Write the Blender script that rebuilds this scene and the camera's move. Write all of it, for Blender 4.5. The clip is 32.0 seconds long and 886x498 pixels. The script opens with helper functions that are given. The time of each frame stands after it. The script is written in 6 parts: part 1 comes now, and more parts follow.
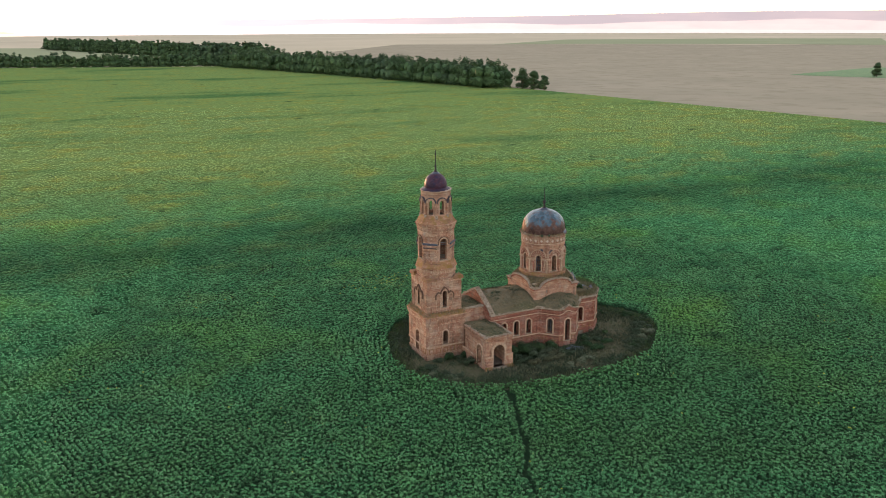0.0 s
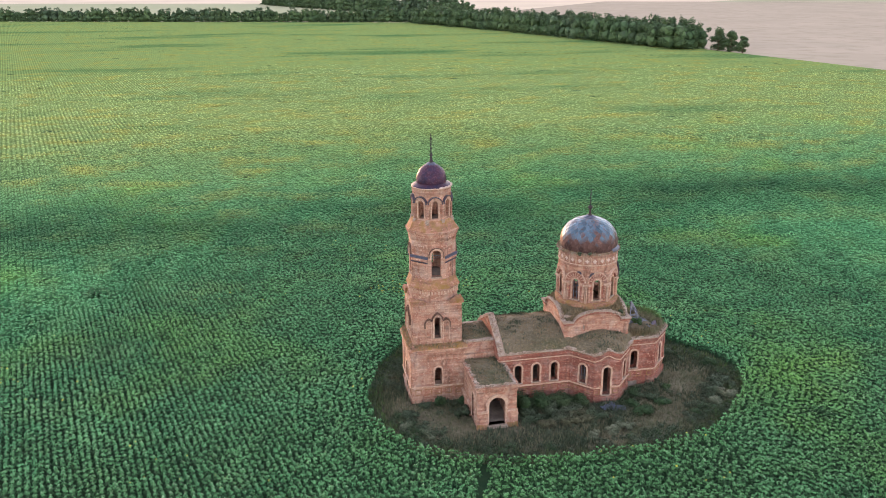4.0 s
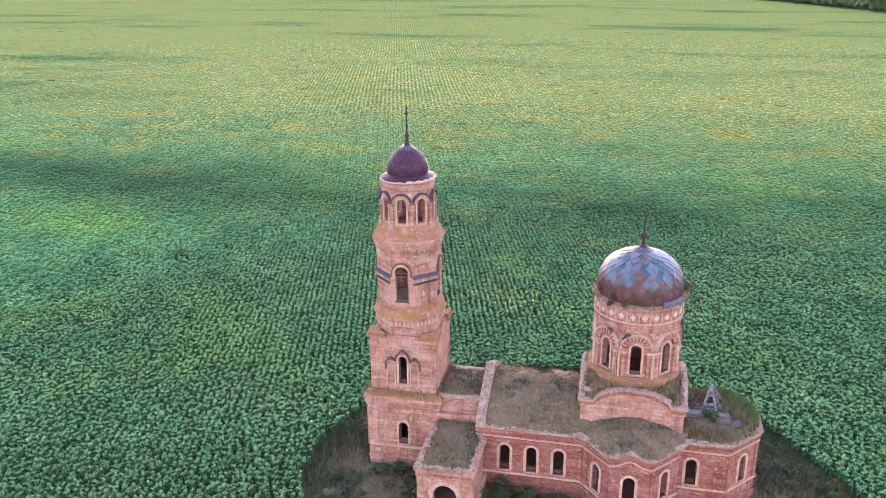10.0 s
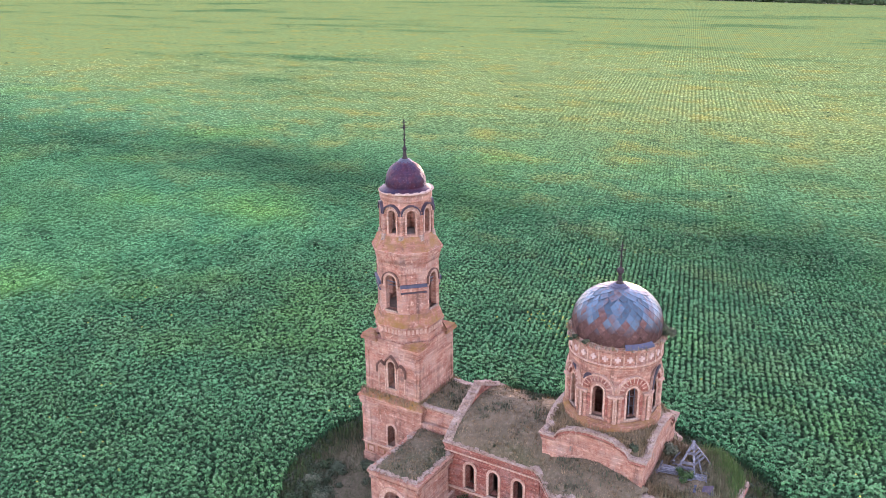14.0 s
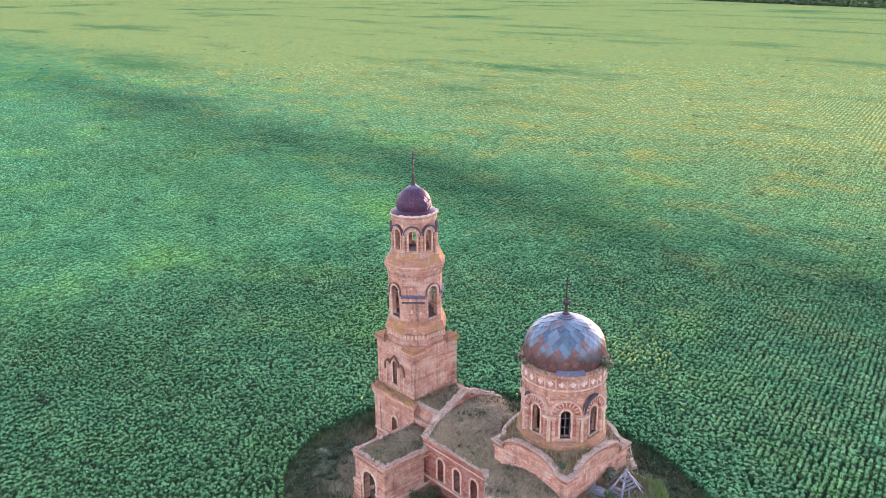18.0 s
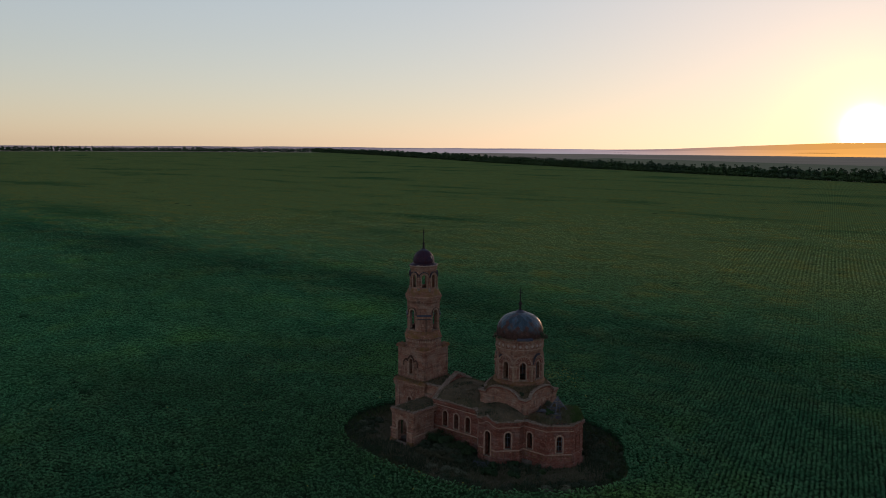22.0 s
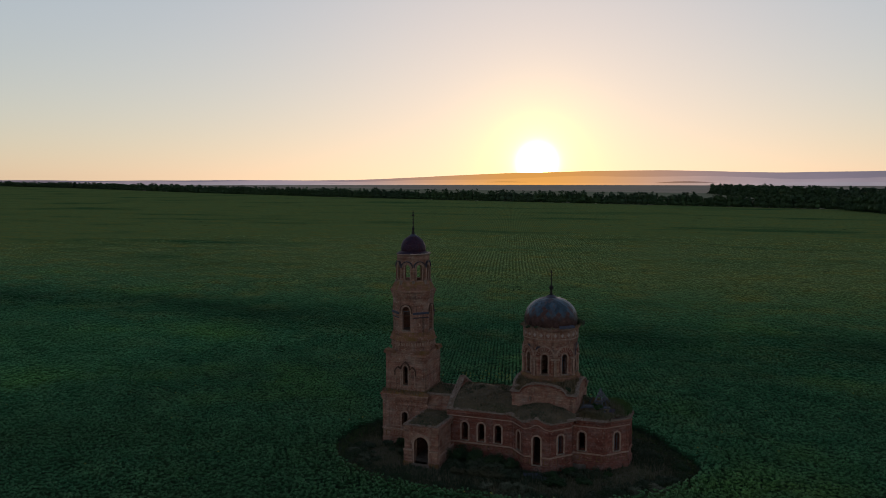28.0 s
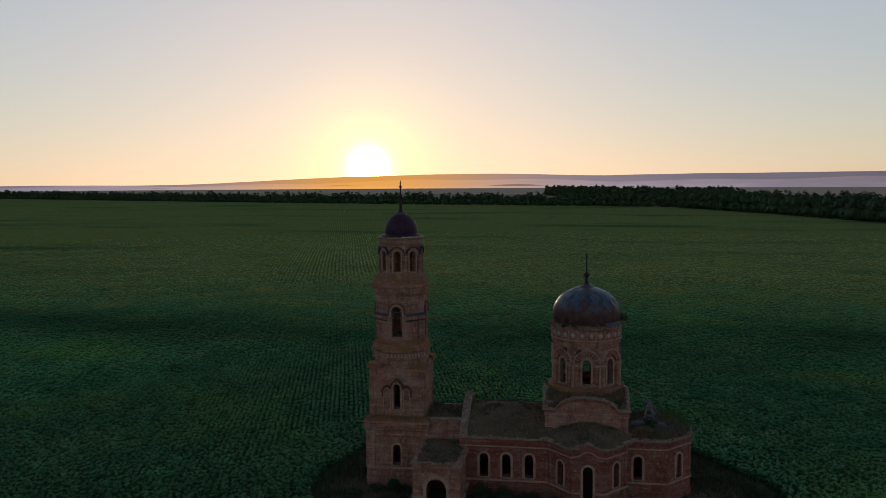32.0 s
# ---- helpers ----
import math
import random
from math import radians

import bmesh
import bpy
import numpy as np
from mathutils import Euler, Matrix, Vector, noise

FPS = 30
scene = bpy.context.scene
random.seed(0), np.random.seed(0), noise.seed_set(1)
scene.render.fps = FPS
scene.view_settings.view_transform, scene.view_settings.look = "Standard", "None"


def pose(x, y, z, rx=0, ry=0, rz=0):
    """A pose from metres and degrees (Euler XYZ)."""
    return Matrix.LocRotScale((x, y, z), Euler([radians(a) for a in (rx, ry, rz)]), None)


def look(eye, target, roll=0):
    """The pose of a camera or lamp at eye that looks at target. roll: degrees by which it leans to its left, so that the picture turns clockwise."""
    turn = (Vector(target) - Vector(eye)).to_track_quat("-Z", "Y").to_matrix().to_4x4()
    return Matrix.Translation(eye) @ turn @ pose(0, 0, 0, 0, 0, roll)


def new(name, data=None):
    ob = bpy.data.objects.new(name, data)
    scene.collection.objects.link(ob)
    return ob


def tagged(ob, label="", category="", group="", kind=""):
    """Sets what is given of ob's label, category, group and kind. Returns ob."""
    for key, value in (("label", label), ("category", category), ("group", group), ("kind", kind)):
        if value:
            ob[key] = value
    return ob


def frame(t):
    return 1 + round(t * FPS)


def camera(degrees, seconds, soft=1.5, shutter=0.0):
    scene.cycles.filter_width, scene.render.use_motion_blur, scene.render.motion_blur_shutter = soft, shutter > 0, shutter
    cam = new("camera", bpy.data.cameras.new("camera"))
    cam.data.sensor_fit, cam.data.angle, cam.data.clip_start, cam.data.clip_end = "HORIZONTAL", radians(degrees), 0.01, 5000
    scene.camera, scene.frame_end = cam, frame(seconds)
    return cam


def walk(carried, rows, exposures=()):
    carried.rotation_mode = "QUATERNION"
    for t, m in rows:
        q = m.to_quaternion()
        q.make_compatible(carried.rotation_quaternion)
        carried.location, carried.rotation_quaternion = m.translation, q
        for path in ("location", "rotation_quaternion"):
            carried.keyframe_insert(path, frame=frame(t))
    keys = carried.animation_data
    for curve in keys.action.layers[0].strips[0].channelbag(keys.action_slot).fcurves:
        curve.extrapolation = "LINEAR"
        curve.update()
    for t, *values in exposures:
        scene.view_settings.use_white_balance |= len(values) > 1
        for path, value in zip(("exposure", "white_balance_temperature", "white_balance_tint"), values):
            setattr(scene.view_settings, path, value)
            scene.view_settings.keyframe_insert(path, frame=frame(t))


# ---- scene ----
LENS = 57.0
cam = camera(LENS, 32.0, soft=0.5)
PATH = [
    (0, (-55.86, -116.84, 53.79), (-47.392, -99.526, 48.450), -0.22),
    (1, (-47.44, -110.99, 53.23), (-39.727, -93.403, 47.646), -0.24),
    (2, (-38.22, -105.74, 52.69), (-31.502, -87.813, 46.890), -0.22),
    (3, (-28.17, -100.98, 52.13), (-22.798, -82.673, 46.130), -0.22),
    (4.5, (-13.29, -93.51, 51.60), (-10.340, -74.784, 45.228), -0.48),
    (6, (-1.03, -85.50, 50.69), (-0.370, -66.657, 44.017), -0.68),
    (7, (4.48, -80.09, 50.00), (4.010, -61.303, 43.156), -0.59),
    (8, (8.70, -74.71, 48.53), (7.199, -55.993, 41.641), -0.62),
    (9, (13.80, -70.01, 46.83), (10.903, -51.430, 40.017), -0.61),
    (10, (18.44, -68.56, 46.28), (14.350, -50.165, 39.580), -0.36),
    (11, (24.10, -67.55, 46.47), (18.566, -49.515, 39.830), -0.28),
    (12, (29.66, -66.13, 46.80), (22.747, -48.565, 40.189), -0.45),
    (13, (36.54, -62.73, 47.00), (27.780, -45.997, 40.421), -0.46),
    (14, (41.45, -60.02, 47.11), (31.438, -43.978, 40.604), -0.59),
    (15.5, (49.84, -54.48, 47.17), (37.725, -39.911, 40.774), -0.75),
    (16.5, (54.97, -51.18, 47.57), (41.682, -37.662, 41.189), -0.77),
    (17, (56.42, -50.39, 48.00), (42.850, -37.154, 41.621), -0.73),
    (17.5, (57.48, -51.10, 48.86), (43.903, -37.875, 42.470), -0.85),
    (18, (63.68, -52.58, 51.44), (49.507, -39.980, 45.074), -0.61),
    (18.5, (69.77, -56.93, 52.12), (55.365, -44.378, 46.196), -0.60),
    (19, (75.52, -62.64, 52.45), (61.061, -49.934, 47.028), 0.13),
    (19.5, (82.97, -69.93, 52.15), (68.444, -57.024, 47.427), 0.30),
    (20, (89.43, -76.75, 51.65), (74.887, -63.656, 47.521), 0.67),
    (20.5, (95.71, -85.12, 51.20), (81.279, -71.738, 47.652), 0.78),
    (21, (101.31, -95.90, 51.13), (87.226, -82.036, 48.077), 0.64),
    (21.5, (98.92, -101.52, 50.22), (85.412, -87.027, 47.486), 0.44),
    (22, (95.31, -104.98, 49.04), (82.333, -89.981, 46.482), 0.45),
    (23, (87.51, -110.85, 48.36), (75.637, -94.950, 45.872), 0.44),
    (24, (79.13, -114.94, 47.16), (68.349, -98.259, 44.787), 0.34),
    (25, (71.55, -116.83, 45.11), (61.675, -99.568, 42.939), 0.11),
    (26.5, (58.23, -116.26, 41.96), (49.928, -98.168, 40.057), 0.04),
    (28, (45.93, -111.73, 39.16), (39.034, -93.035, 37.420), 0.01),
    (29, (38.07, -107.53, 37.72), (32.174, -88.496, 36.054), -0.09),
    (30, (30.92, -102.15, 36.35), (25.985, -82.834, 34.727), -0.22),
    (31, (24.56, -96.62, 35.26), (20.587, -77.086, 33.634), -0.39),
    (32, (18.50, -91.10, 34.15), (15.545, -71.387, 32.515), -0.30),
]
walk(cam, [(t, look(eye, target, roll)) for t, eye, target, roll in PATH],
     exposures=[(0.0, 4.38, 6600, 9), (1.0, 4.85, 6550, 11), (3.0, 5.0, 6450, 18), (6.0, 5.35, 6150, 34), (9.0, 5.45, 6050, 41), (13.0, 5.45, 5900, 40), (17.0, 5.4, 5800, 31),
                (18.0, 5.45, 5800, 31), (19.0, 5.15, 5950, 20), (20.0, 3.75, 6000, 12), (21.0, 2.35, 5800, 15), (22.0, 1.8, 5650, 15), (24.0, 1.7, 5650, 14), (32.0, 1.65, 5650, 14)])

# ---- sky, sun ----
SUN_AZ, SUN_EL = radians(13.7), radians(1.05)  # left of +y, above the horizon
sun_way = Vector((-math.sin(SUN_AZ) * math.cos(SUN_EL), math.cos(SUN_AZ) * math.cos(SUN_EL), math.sin(SUN_EL)))
world = bpy.data.worlds.new("evening_sky")
scene.world = world
world.use_nodes = True
wn, wl = world.node_tree.nodes, world.node_tree.links
sky = wn.new("ShaderNodeTexSky")
sky.sky_type, sky.sun_disc = "NISHITA", False
sky.sun_elevation, sky.sun_rotation = radians(2.5), -SUN_AZ
sky.air_density, sky.dust_density, sky.ozone_density = 1.0, 0.4, 1.0
# thin evening haze evens the sky out: the brighter it is, the more it is held back
soft_sky = wn.new("ShaderNodeGamma")
soft_sky.inputs["Gamma"].default_value = 0.66
pale_sky = wn.new("ShaderNodeHueSaturation")
pale_sky.inputs["Saturation"].default_value = 0.66
bright = wn.new("ShaderNodeRGBToBW")
held = wn.new("ShaderNodeMath")
held.operation = "MULTIPLY_ADD"
held.inputs[1].default_value, held.inputs[2].default_value = 1 / 2.5, 1.0
share = wn.new("ShaderNodeMath")
share.operation = "DIVIDE"
share.inputs[0].default_value = 1.0
even = wn.new("ShaderNodeVectorMath")
even.operation = "SCALE"
wl.new(sky.outputs["Color"], soft_sky.inputs["Color"])
wl.new(soft_sky.outputs["Color"], pale_sky.inputs["Color"])
wl.new(pale_sky.outputs["Color"], bright.inputs["Color"])
wl.new(bright.outputs["Val"], held.inputs[0])
wl.new(held.outputs[0], share.inputs[1])
wl.new(pale_sky.outputs["Color"], even.inputs[0])
wl.new(share.outputs[0], even.inputs["Scale"])
# the sun's disc, swollen by the haze, and its aureole
way = wn.new("ShaderNodeTexCoord")
toward = wn.new("ShaderNodeVectorMath")
toward.operation = "DOT_PRODUCT"
toward.inputs[1].default_value = sun_way
wl.new(way.outputs["Generated"], toward.inputs[0])
total = even.outputs["Vector"]
for power, glow in ((12000.0, (60.0, 48.0, 24.0)), (2200.0, (6.5, 4.8, 0.5)), (330.0, (0.9, 0.5, 0.0)), (30.0, (0.16, 0.045, 0.0))):
    near_sun = wn.new("ShaderNodeMath")
    near_sun.operation, near_sun.use_clamp = "POWER", True
    near_sun.inputs[1].default_value = power
    wl.new(toward.outputs["Value"], near_sun.inputs[0])
    halo = wn.new("ShaderNodeMix")
    halo.data_type, halo.blend_type = "RGBA", "ADD"
    halo.inputs[7].default_value = (*glow, 1)
    wl.new(near_sun.outputs[0], halo.inputs[0])
    wl.new(total, halo.inputs[6])
    total = halo.outputs[2]
# a clear evening sky darkens towards the zenith
height = wn.new("ShaderNodeSeparateXYZ")
wl.new(way.outputs["Generated"], height.inputs[0])
deep = wn.new("ShaderNodeMapRange")
for key, value in (("From Min", 0.30), ("From Max", 0.85), ("To Min", 1.0), ("To Max", 0.58)):
    deep.inputs[key].default_value = value
wl.new(height.outputs["Z"], deep.inputs["Value"])
dusk = wn.new("ShaderNodeVectorMath")
dusk.operation = "SCALE"
wl.new(total, dusk.inputs[0])
wl.new(deep.outputs["Result"], dusk.inputs["Scale"])
wl.new(dusk.outputs["Vector"], wn["Background"].inputs["Color"])
wn["Background"].inputs["Strength"].default_value = 0.15
lamp = bpy.data.lights.new("sun", "SUN")
lamp.energy, lamp.angle, lamp.color = 0.3, radians(2.5), (1.0, 0.58, 0.28)
sun_lamp = new("sun", lamp)
sun_lamp.matrix_world = look(sun_way * 300, (0, 0, 0))


# ---- materials ----
def material(name, rough=0.9, metal=0.0):
    m = bpy.data.materials.new(name)
    m.use_nodes = True
    b = m.node_tree.nodes["Principled BSDF"]
    b.inputs["Roughness"].default_value, b.inputs["Metallic"].default_value = rough, metal
    b.inputs["Specular IOR Level"].default_value = 0.12
    return m, m.node_tree.nodes, m.node_tree.links, b


def node(nodes, links, kind, values=(), **plugs):
    n = nodes.new(kind)
    for key, value in dict(values).items():
        n.inputs[key].default_value = value
    for key, value in plugs.items():
        links.new(value, n.inputs[key])
    return n


def coords(nodes, links, scale=(1, 1, 1)):
    tc = nodes.new("ShaderNodeTexCoord")
    mp = node(nodes, links, "ShaderNodeMapping", {"Scale": scale}, Vector=tc.outputs["Object"])
    return mp.outputs["Vector"]


def noise_fac(nodes, links, vec, scale, detail=4.0, lo=0.35, hi=0.65, rough=0.6):
    n = node(nodes, links, "ShaderNodeTexNoise", {"Scale": scale, "Detail": detail, "Roughness": rough}, Vector=vec)
    r = node(nodes, links, "ShaderNodeMapRange", {"From Min": lo, "From Max": hi}, Value=n.outputs["Fac"])
    return r.outputs["Result"]


def mixed(nodes, links, fac, a, b):
    mx = nodes.new("ShaderNodeMix")
    mx.data_type = "RGBA"
    for plug, value in ((mx.inputs[0], fac), (mx.inputs[6], a), (mx.inputs[7], b)):
        if isinstance(value, (tuple, list)):
            plug.default_value = (*value, 1.0)
        elif isinstance(value, (int, float)):
            plug.default_value = value
        else:
            links.new(value, plug)
    return mx.outputs[2]


def bumped(nodes, links, b, height, strength, distance):
    bp = node(nodes, links, "ShaderNodeBump", {"Strength": strength, "Distance": distance}, Height=height)
    links.new(bp.outputs["Normal"], b.inputs["Normal"])


def brickwork(name, brick, brick2, mortar, wash, wash_lo, wash_hi, moss=None):
    """Old fired brick with pale joints, limewash remains and stains."""
    m, n, l, b = material(name, 0.92)
    tc = n.new("ShaderNodeTexCoord")
    sep = node(n, l, "ShaderNodeSeparateXYZ", Vector=tc.outputs["Object"])
    mx = node(n, l, "ShaderNodeMath", {1: 0.94})
    mx.operation = "MULTIPLY"
    l.new(sep.outputs["X"], mx.inputs[0])
    my = n.new("ShaderNodeMath")
    my.operation = "MULTIPLY_ADD"
    my.inputs[1].default_value = 0.36
    l.new(sep.outputs["Y"], my.inputs[0])
    l.new(mx.outputs[0], my.inputs[2])
    uv = n.new("ShaderNodeCombineXYZ")
    l.new(my.outputs[0], uv.inputs["X"])
    l.new(sep.outputs["Z"], uv.inputs["Y"])
    bt = n.new("ShaderNodeTexBrick")
    l.new(uv.outputs[0], bt.inputs["Vector"])
    bt.inputs["Scale"].default_value = 1.0
    bt.inputs["Brick Width"].default_value, bt.inputs["Row Height"].default_value = 0.28, 0.085
    bt.inputs["Mortar Size"].default_value = 0.012
    for key, c in (("Color1", brick), ("Color2", brick2), ("Mortar", mortar)):
        bt.inputs[key].default_value = (*c, 1)
    obj = tc.outputs["Object"]
    c = mixed(n, l, noise_fac(n, l, obj, 0.9, 9, wash_lo, wash_hi, 0.75), bt.outputs["Color"], wash)
    c = mixed(n, l, noise_fac(n, l, obj, 0.33, 6, 0.50, 0.78), c, tuple(0.55 * v for v in brick))
    # grey weathering and dark runs down the wall
    c = mixed(n, l, noise_fac(n, l, obj, 0.55, 7, 0.50, 0.82, 0.7), c, tuple(0.45 * v + 0.55 * sum(wash) / 3 for v in wash))
    run = node(n, l, "ShaderNodeMapping", {"Scale": (1.6, 1.6, 0.16)}, Vector=obj)
    c = mixed(n, l, noise_fac(n, l, run.outputs["Vector"], 1.0, 6, 0.54, 0.80, 0.65), c, (0.075, 0.045, 0.038))
    c = mixed(n, l, noise_fac(n, l, obj, 3.5, 6, 0.56, 0.68), c, tuple(1.12 * v + 0.02 for v in wash))
    # courses weather differently: long level streaks
    level = node(n, l, "ShaderNodeMapping", {"Scale": (0.22, 0.22, 3.4)}, Vector=obj)
    streak = node(n, l, "ShaderNodeTexNoise", {"Scale": 1.0, "Detail": 5.0, "Roughness": 0.65}, Vector=level.outputs["Vector"])
    worn = node(n, l, "ShaderNodeMapRange", {"From Min": 0.3, "From Max": 0.7, "To Min": 0.68, "To Max": 1.3}, Value=streak.outputs["Fac"])
    aged = node(n, l, "ShaderNodeHueSaturation", {}, Color=c, Value=worn.outputs["Result"])
    c = aged.outputs["Color"]
    if moss:
        c = mixed(n, l, noise_fac(n, l, obj, 1.1, 6, 0.40, 0.66), c, moss)
    l.new(c, b.inputs["Base Color"])
    nn = node(n, l, "ShaderNodeTexNoise", {"Scale": 9.0, "Detail": 6.0}, Vector=obj)
    ad = n.new("ShaderNodeMath")
    ad.operation = "MULTIPLY_ADD"
    ad.inputs[1].default_value = -0.5
    l.new(bt.outputs["Fac"], ad.inputs[0])
    l.new(nn.outputs["Fac"], ad.inputs[2])
    bumped(n, l, b, ad.outputs[0], 0.6, 0.03)
    return m


def stained(name, colors, scale, rough=0.9, metal=0.0, bump=0.02, bscale=12.0, island=0.0, obrand=0.0, gloss=0.1):
    """A base colour with two scales of stains; island and obrand vary it from piece to piece."""
    m, n, l, b = material(name, rough, metal)
    b.inputs["Specular IOR Level"].default_value = gloss
    obj = coords(n, l)
    c = mixed(n, l, noise_fac(n, l, obj, scale, 6), colors[0], colors[1])
    if len(colors) > 2:
        c = mixed(n, l, noise_fac(n, l, obj, scale * 4.3, 5, 0.5, 0.7), c, colors[2])
    for amount, kind, out in ((island, "ShaderNodeNewGeometry", "Random Per Island"), (obrand, "ShaderNodeObjectInfo", "Random")):
        if amount:
            rnd = n.new(kind)
            mr = node(n, l, "ShaderNodeMapRange", {"To Min": 1 - amount, "To Max": 1 + amount}, Value=rnd.outputs[out])
            hs = node(n, l, "ShaderNodeHueSaturation", {}, Color=c, Value=mr.outputs["Result"])
            c = hs.outputs["Color"]
    l.new(c, b.inputs["Base Color"])
    if bump:
        nn = node(n, l, "ShaderNodeTexNoise", {"Scale": bscale, "Detail": 6.0}, Vector=obj)
        bumped(n, l, b, nn.outputs["Fac"], 0.7, bump)
    return m


BRICK_TOWER = brickwork("weathered_tower_brick", (0.250, 0.108, 0.074), (0.158, 0.062, 0.045), (0.265, 0.155, 0.116), (0.312, 0.196, 0.150), 0.43, 0.66)
BRICK_NAVE = brickwork("red_nave_brick", (0.208, 0.066, 0.048), (0.124, 0.037, 0.028), (0.205, 0.098, 0.076), (0.258, 0.140, 0.110), 0.50, 0.72)
BRICK_MOSSY = brickwork("mossy_brick_ledge", (0.218, 0.092, 0.063), (0.164, 0.067, 0.047), (0.218, 0.135, 0.103), (0.243, 0.135, 0.099), 0.45, 0.7, (0.165, 0.094, 0.031))
TRIM = stained("pale_limewashed_trim", [(0.335, 0.225, 0.175), (0.245, 0.138, 0.102), (0.400, 0.305, 0.255)], 1.2, bump=0.02)
RUBBLE = stained("crumbled_wall_top", [(0.185, 0.128, 0.100), (0.265, 0.212, 0.186), (0.095, 0.062, 0.048)], 1.6, bump=0.06, bscale=6)
PALE = stained("white_plaster", [(0.400, 0.315, 0.285), (0.310, 0.220, 0.190)], 3.0, bump=0.01)
DARK_BRICK = stained("dark_brick_moulding", [(0.118, 0.067, 0.052), (0.063, 0.037, 0.031), (0.178, 0.104, 0.081)], 2.0, bump=0.02)
DARK_METAL = stained("dark_sheet_metal", [(0.045, 0.045, 0.07), (0.07, 0.05, 0.06)], 2.0, 0.45, 0.5, 0.004)
BLUE_METAL = stained("slate_blue_flashing", [(0.050, 0.058, 0.098), (0.080, 0.080, 0.110)], 2.0, 0.5, 0.4, 0.004)
PURPLE_METAL = stained("plum_painted_dome_metal", [(0.048, 0.016, 0.027), (0.022, 0.018, 0.040), (0.060, 0.034, 0.048)], 1.1, 0.5, 0.3, 0.006, obrand=0.14)
IRON = stained("blackened_iron", [(0.022, 0.020, 0.024), (0.040, 0.030, 0.030)], 6.0, 0.6, 0.3, 0.004)
TIMBER = stained("grey_weathered_timber", [(0.120, 0.126, 0.155), (0.066, 0.066, 0.084), (0.180, 0.182, 0.205)], 2.5, 0.85, bump=0.01, obrand=0.3)
FLOOR_DARK = stained("rubble_floor", [(0.10, 0.08, 0.07), (0.16, 0.13, 0.11)], 1.5, bump=0.05)


def dome_metal():
    m, n, l, b = material("rusty_dome_sheets", 0.42, 0.4)
    obj = coords(n, l)
    tc = n.new("ShaderNodeTexCoord")
    info = n.new("ShaderNodeObjectInfo")
    sep = node(n, l, "ShaderNodeSeparateXYZ", Vector=obj)
    low = node(n, l, "ShaderNodeMapRange", {"From Min": 18.8, "From Max": 21.8, "To Min": 0.72, "To Max": -0.12}, Value=sep.outputs["Z"])
    pat = node(n, l, "ShaderNodeTexNoise", {"Scale": 0.55, "Detail": 3.0}, Vector=obj)
    add = n.new("ShaderNodeMath")
    l.new(low.outputs["Result"], add.inputs[0])
    l.new(pat.outputs["Fac"], add.inputs[1])
    add2 = n.new("ShaderNodeMath")
    add2.operation = "MULTIPLY_ADD"
    add2.inputs[1].default_value = 0.6
    l.new(info.outputs["Random"], add2.inputs[0])
    l.new(add.outputs[0], add2.inputs[2])
    fac = node(n, l, "ShaderNodeMapRange", {"From Min": 0.78, "From Max": 1.18}, Value=add2.outputs[0])
    c = mixed(n, l, fac.outputs["Result"], (0.062, 0.098, 0.138), (0.058, 0.031, 0.029))
    c = mixed(n, l, noise_fac(n, l, obj, 4.0, 6, 0.5, 0.75), c, (0.10, 0.060, 0.052))
    mr = node(n, l, "ShaderNodeMapRange", {"To Min": 0.66, "To Max": 1.45}, Value=info.outputs["Random"])
    hs = node(n, l, "ShaderNodeHueSaturation", {}, Color=c, Value=mr.outputs["Result"])
    l.new(hs.outputs["Color"], b.inputs["Base Color"])
    rr = node(n, l, "ShaderNodeMapRange", {"To Min": 0.3, "To Max": 0.62}, Value=fac.outputs["Result"])
    l.new(rr.outputs["Result"], b.inputs["Roughness"])
    return m


DOME_METAL = dome_metal()


def foliage(name, a, b_, c_, scale, rough=0.7, vary=0.35):
    m, n, l, b = material(name, rough)
    obj = coords(n, l)
    col = mixed(n, l, noise_fac(n, l, obj, scale, 4, 0.38, 0.62), a, b_)
    col = mixed(n, l, noise_fac(n, l, obj, scale * 0.23, 5, 0.52, 0.72), col, c_)
    geo = n.new("ShaderNodeNewGeometry")
    mr = node(n, l, "ShaderNodeMapRange", {"To Min": 1 - vary, "To Max": 1 + vary}, Value=geo.outputs["Random Per Island"])
    hs = node(n, l, "ShaderNodeHueSaturation", {}, Color=col, Value=mr.outputs["Result"])
    l.new(hs.outputs["Color"], b.inputs["Base Color"])
    return m


DRY_GRASS = foliage("dry_grass", (0.155, 0.112, 0.070), (0.108, 0.086, 0.049), (0.195, 0.148, 0.098), 0.9)
RANK_GRASS = foliage("dull_clearing_grass", (0.080, 0.080, 0.046), (0.060, 0.070, 0.034), (0.140, 0.116, 0.074), 0.9)
STRAW_GRASS = foliage("bleached_grass", (0.150, 0.132, 0.088), (0.090, 0.094, 0.054), (0.205, 0.175, 0.120), 0.9)
GREEN_GRASS = foliage("tall_green_grass", (0.074, 0.126, 0.037), (0.044, 0.089, 0.030), (0.118, 0.141, 0.052), 0.6)
BUSH = foliage("dark_bush_leaves", (0.020, 0.040, 0.018), (0.030, 0.056, 0.024), (0.052, 0.064, 0.032), 0.8)
BUSH_PALE = foliage("pale_wormwood_leaves", (0.105, 0.115, 0.078), (0.072, 0.082, 0.052), (0.150, 0.145, 0.100), 0.8)
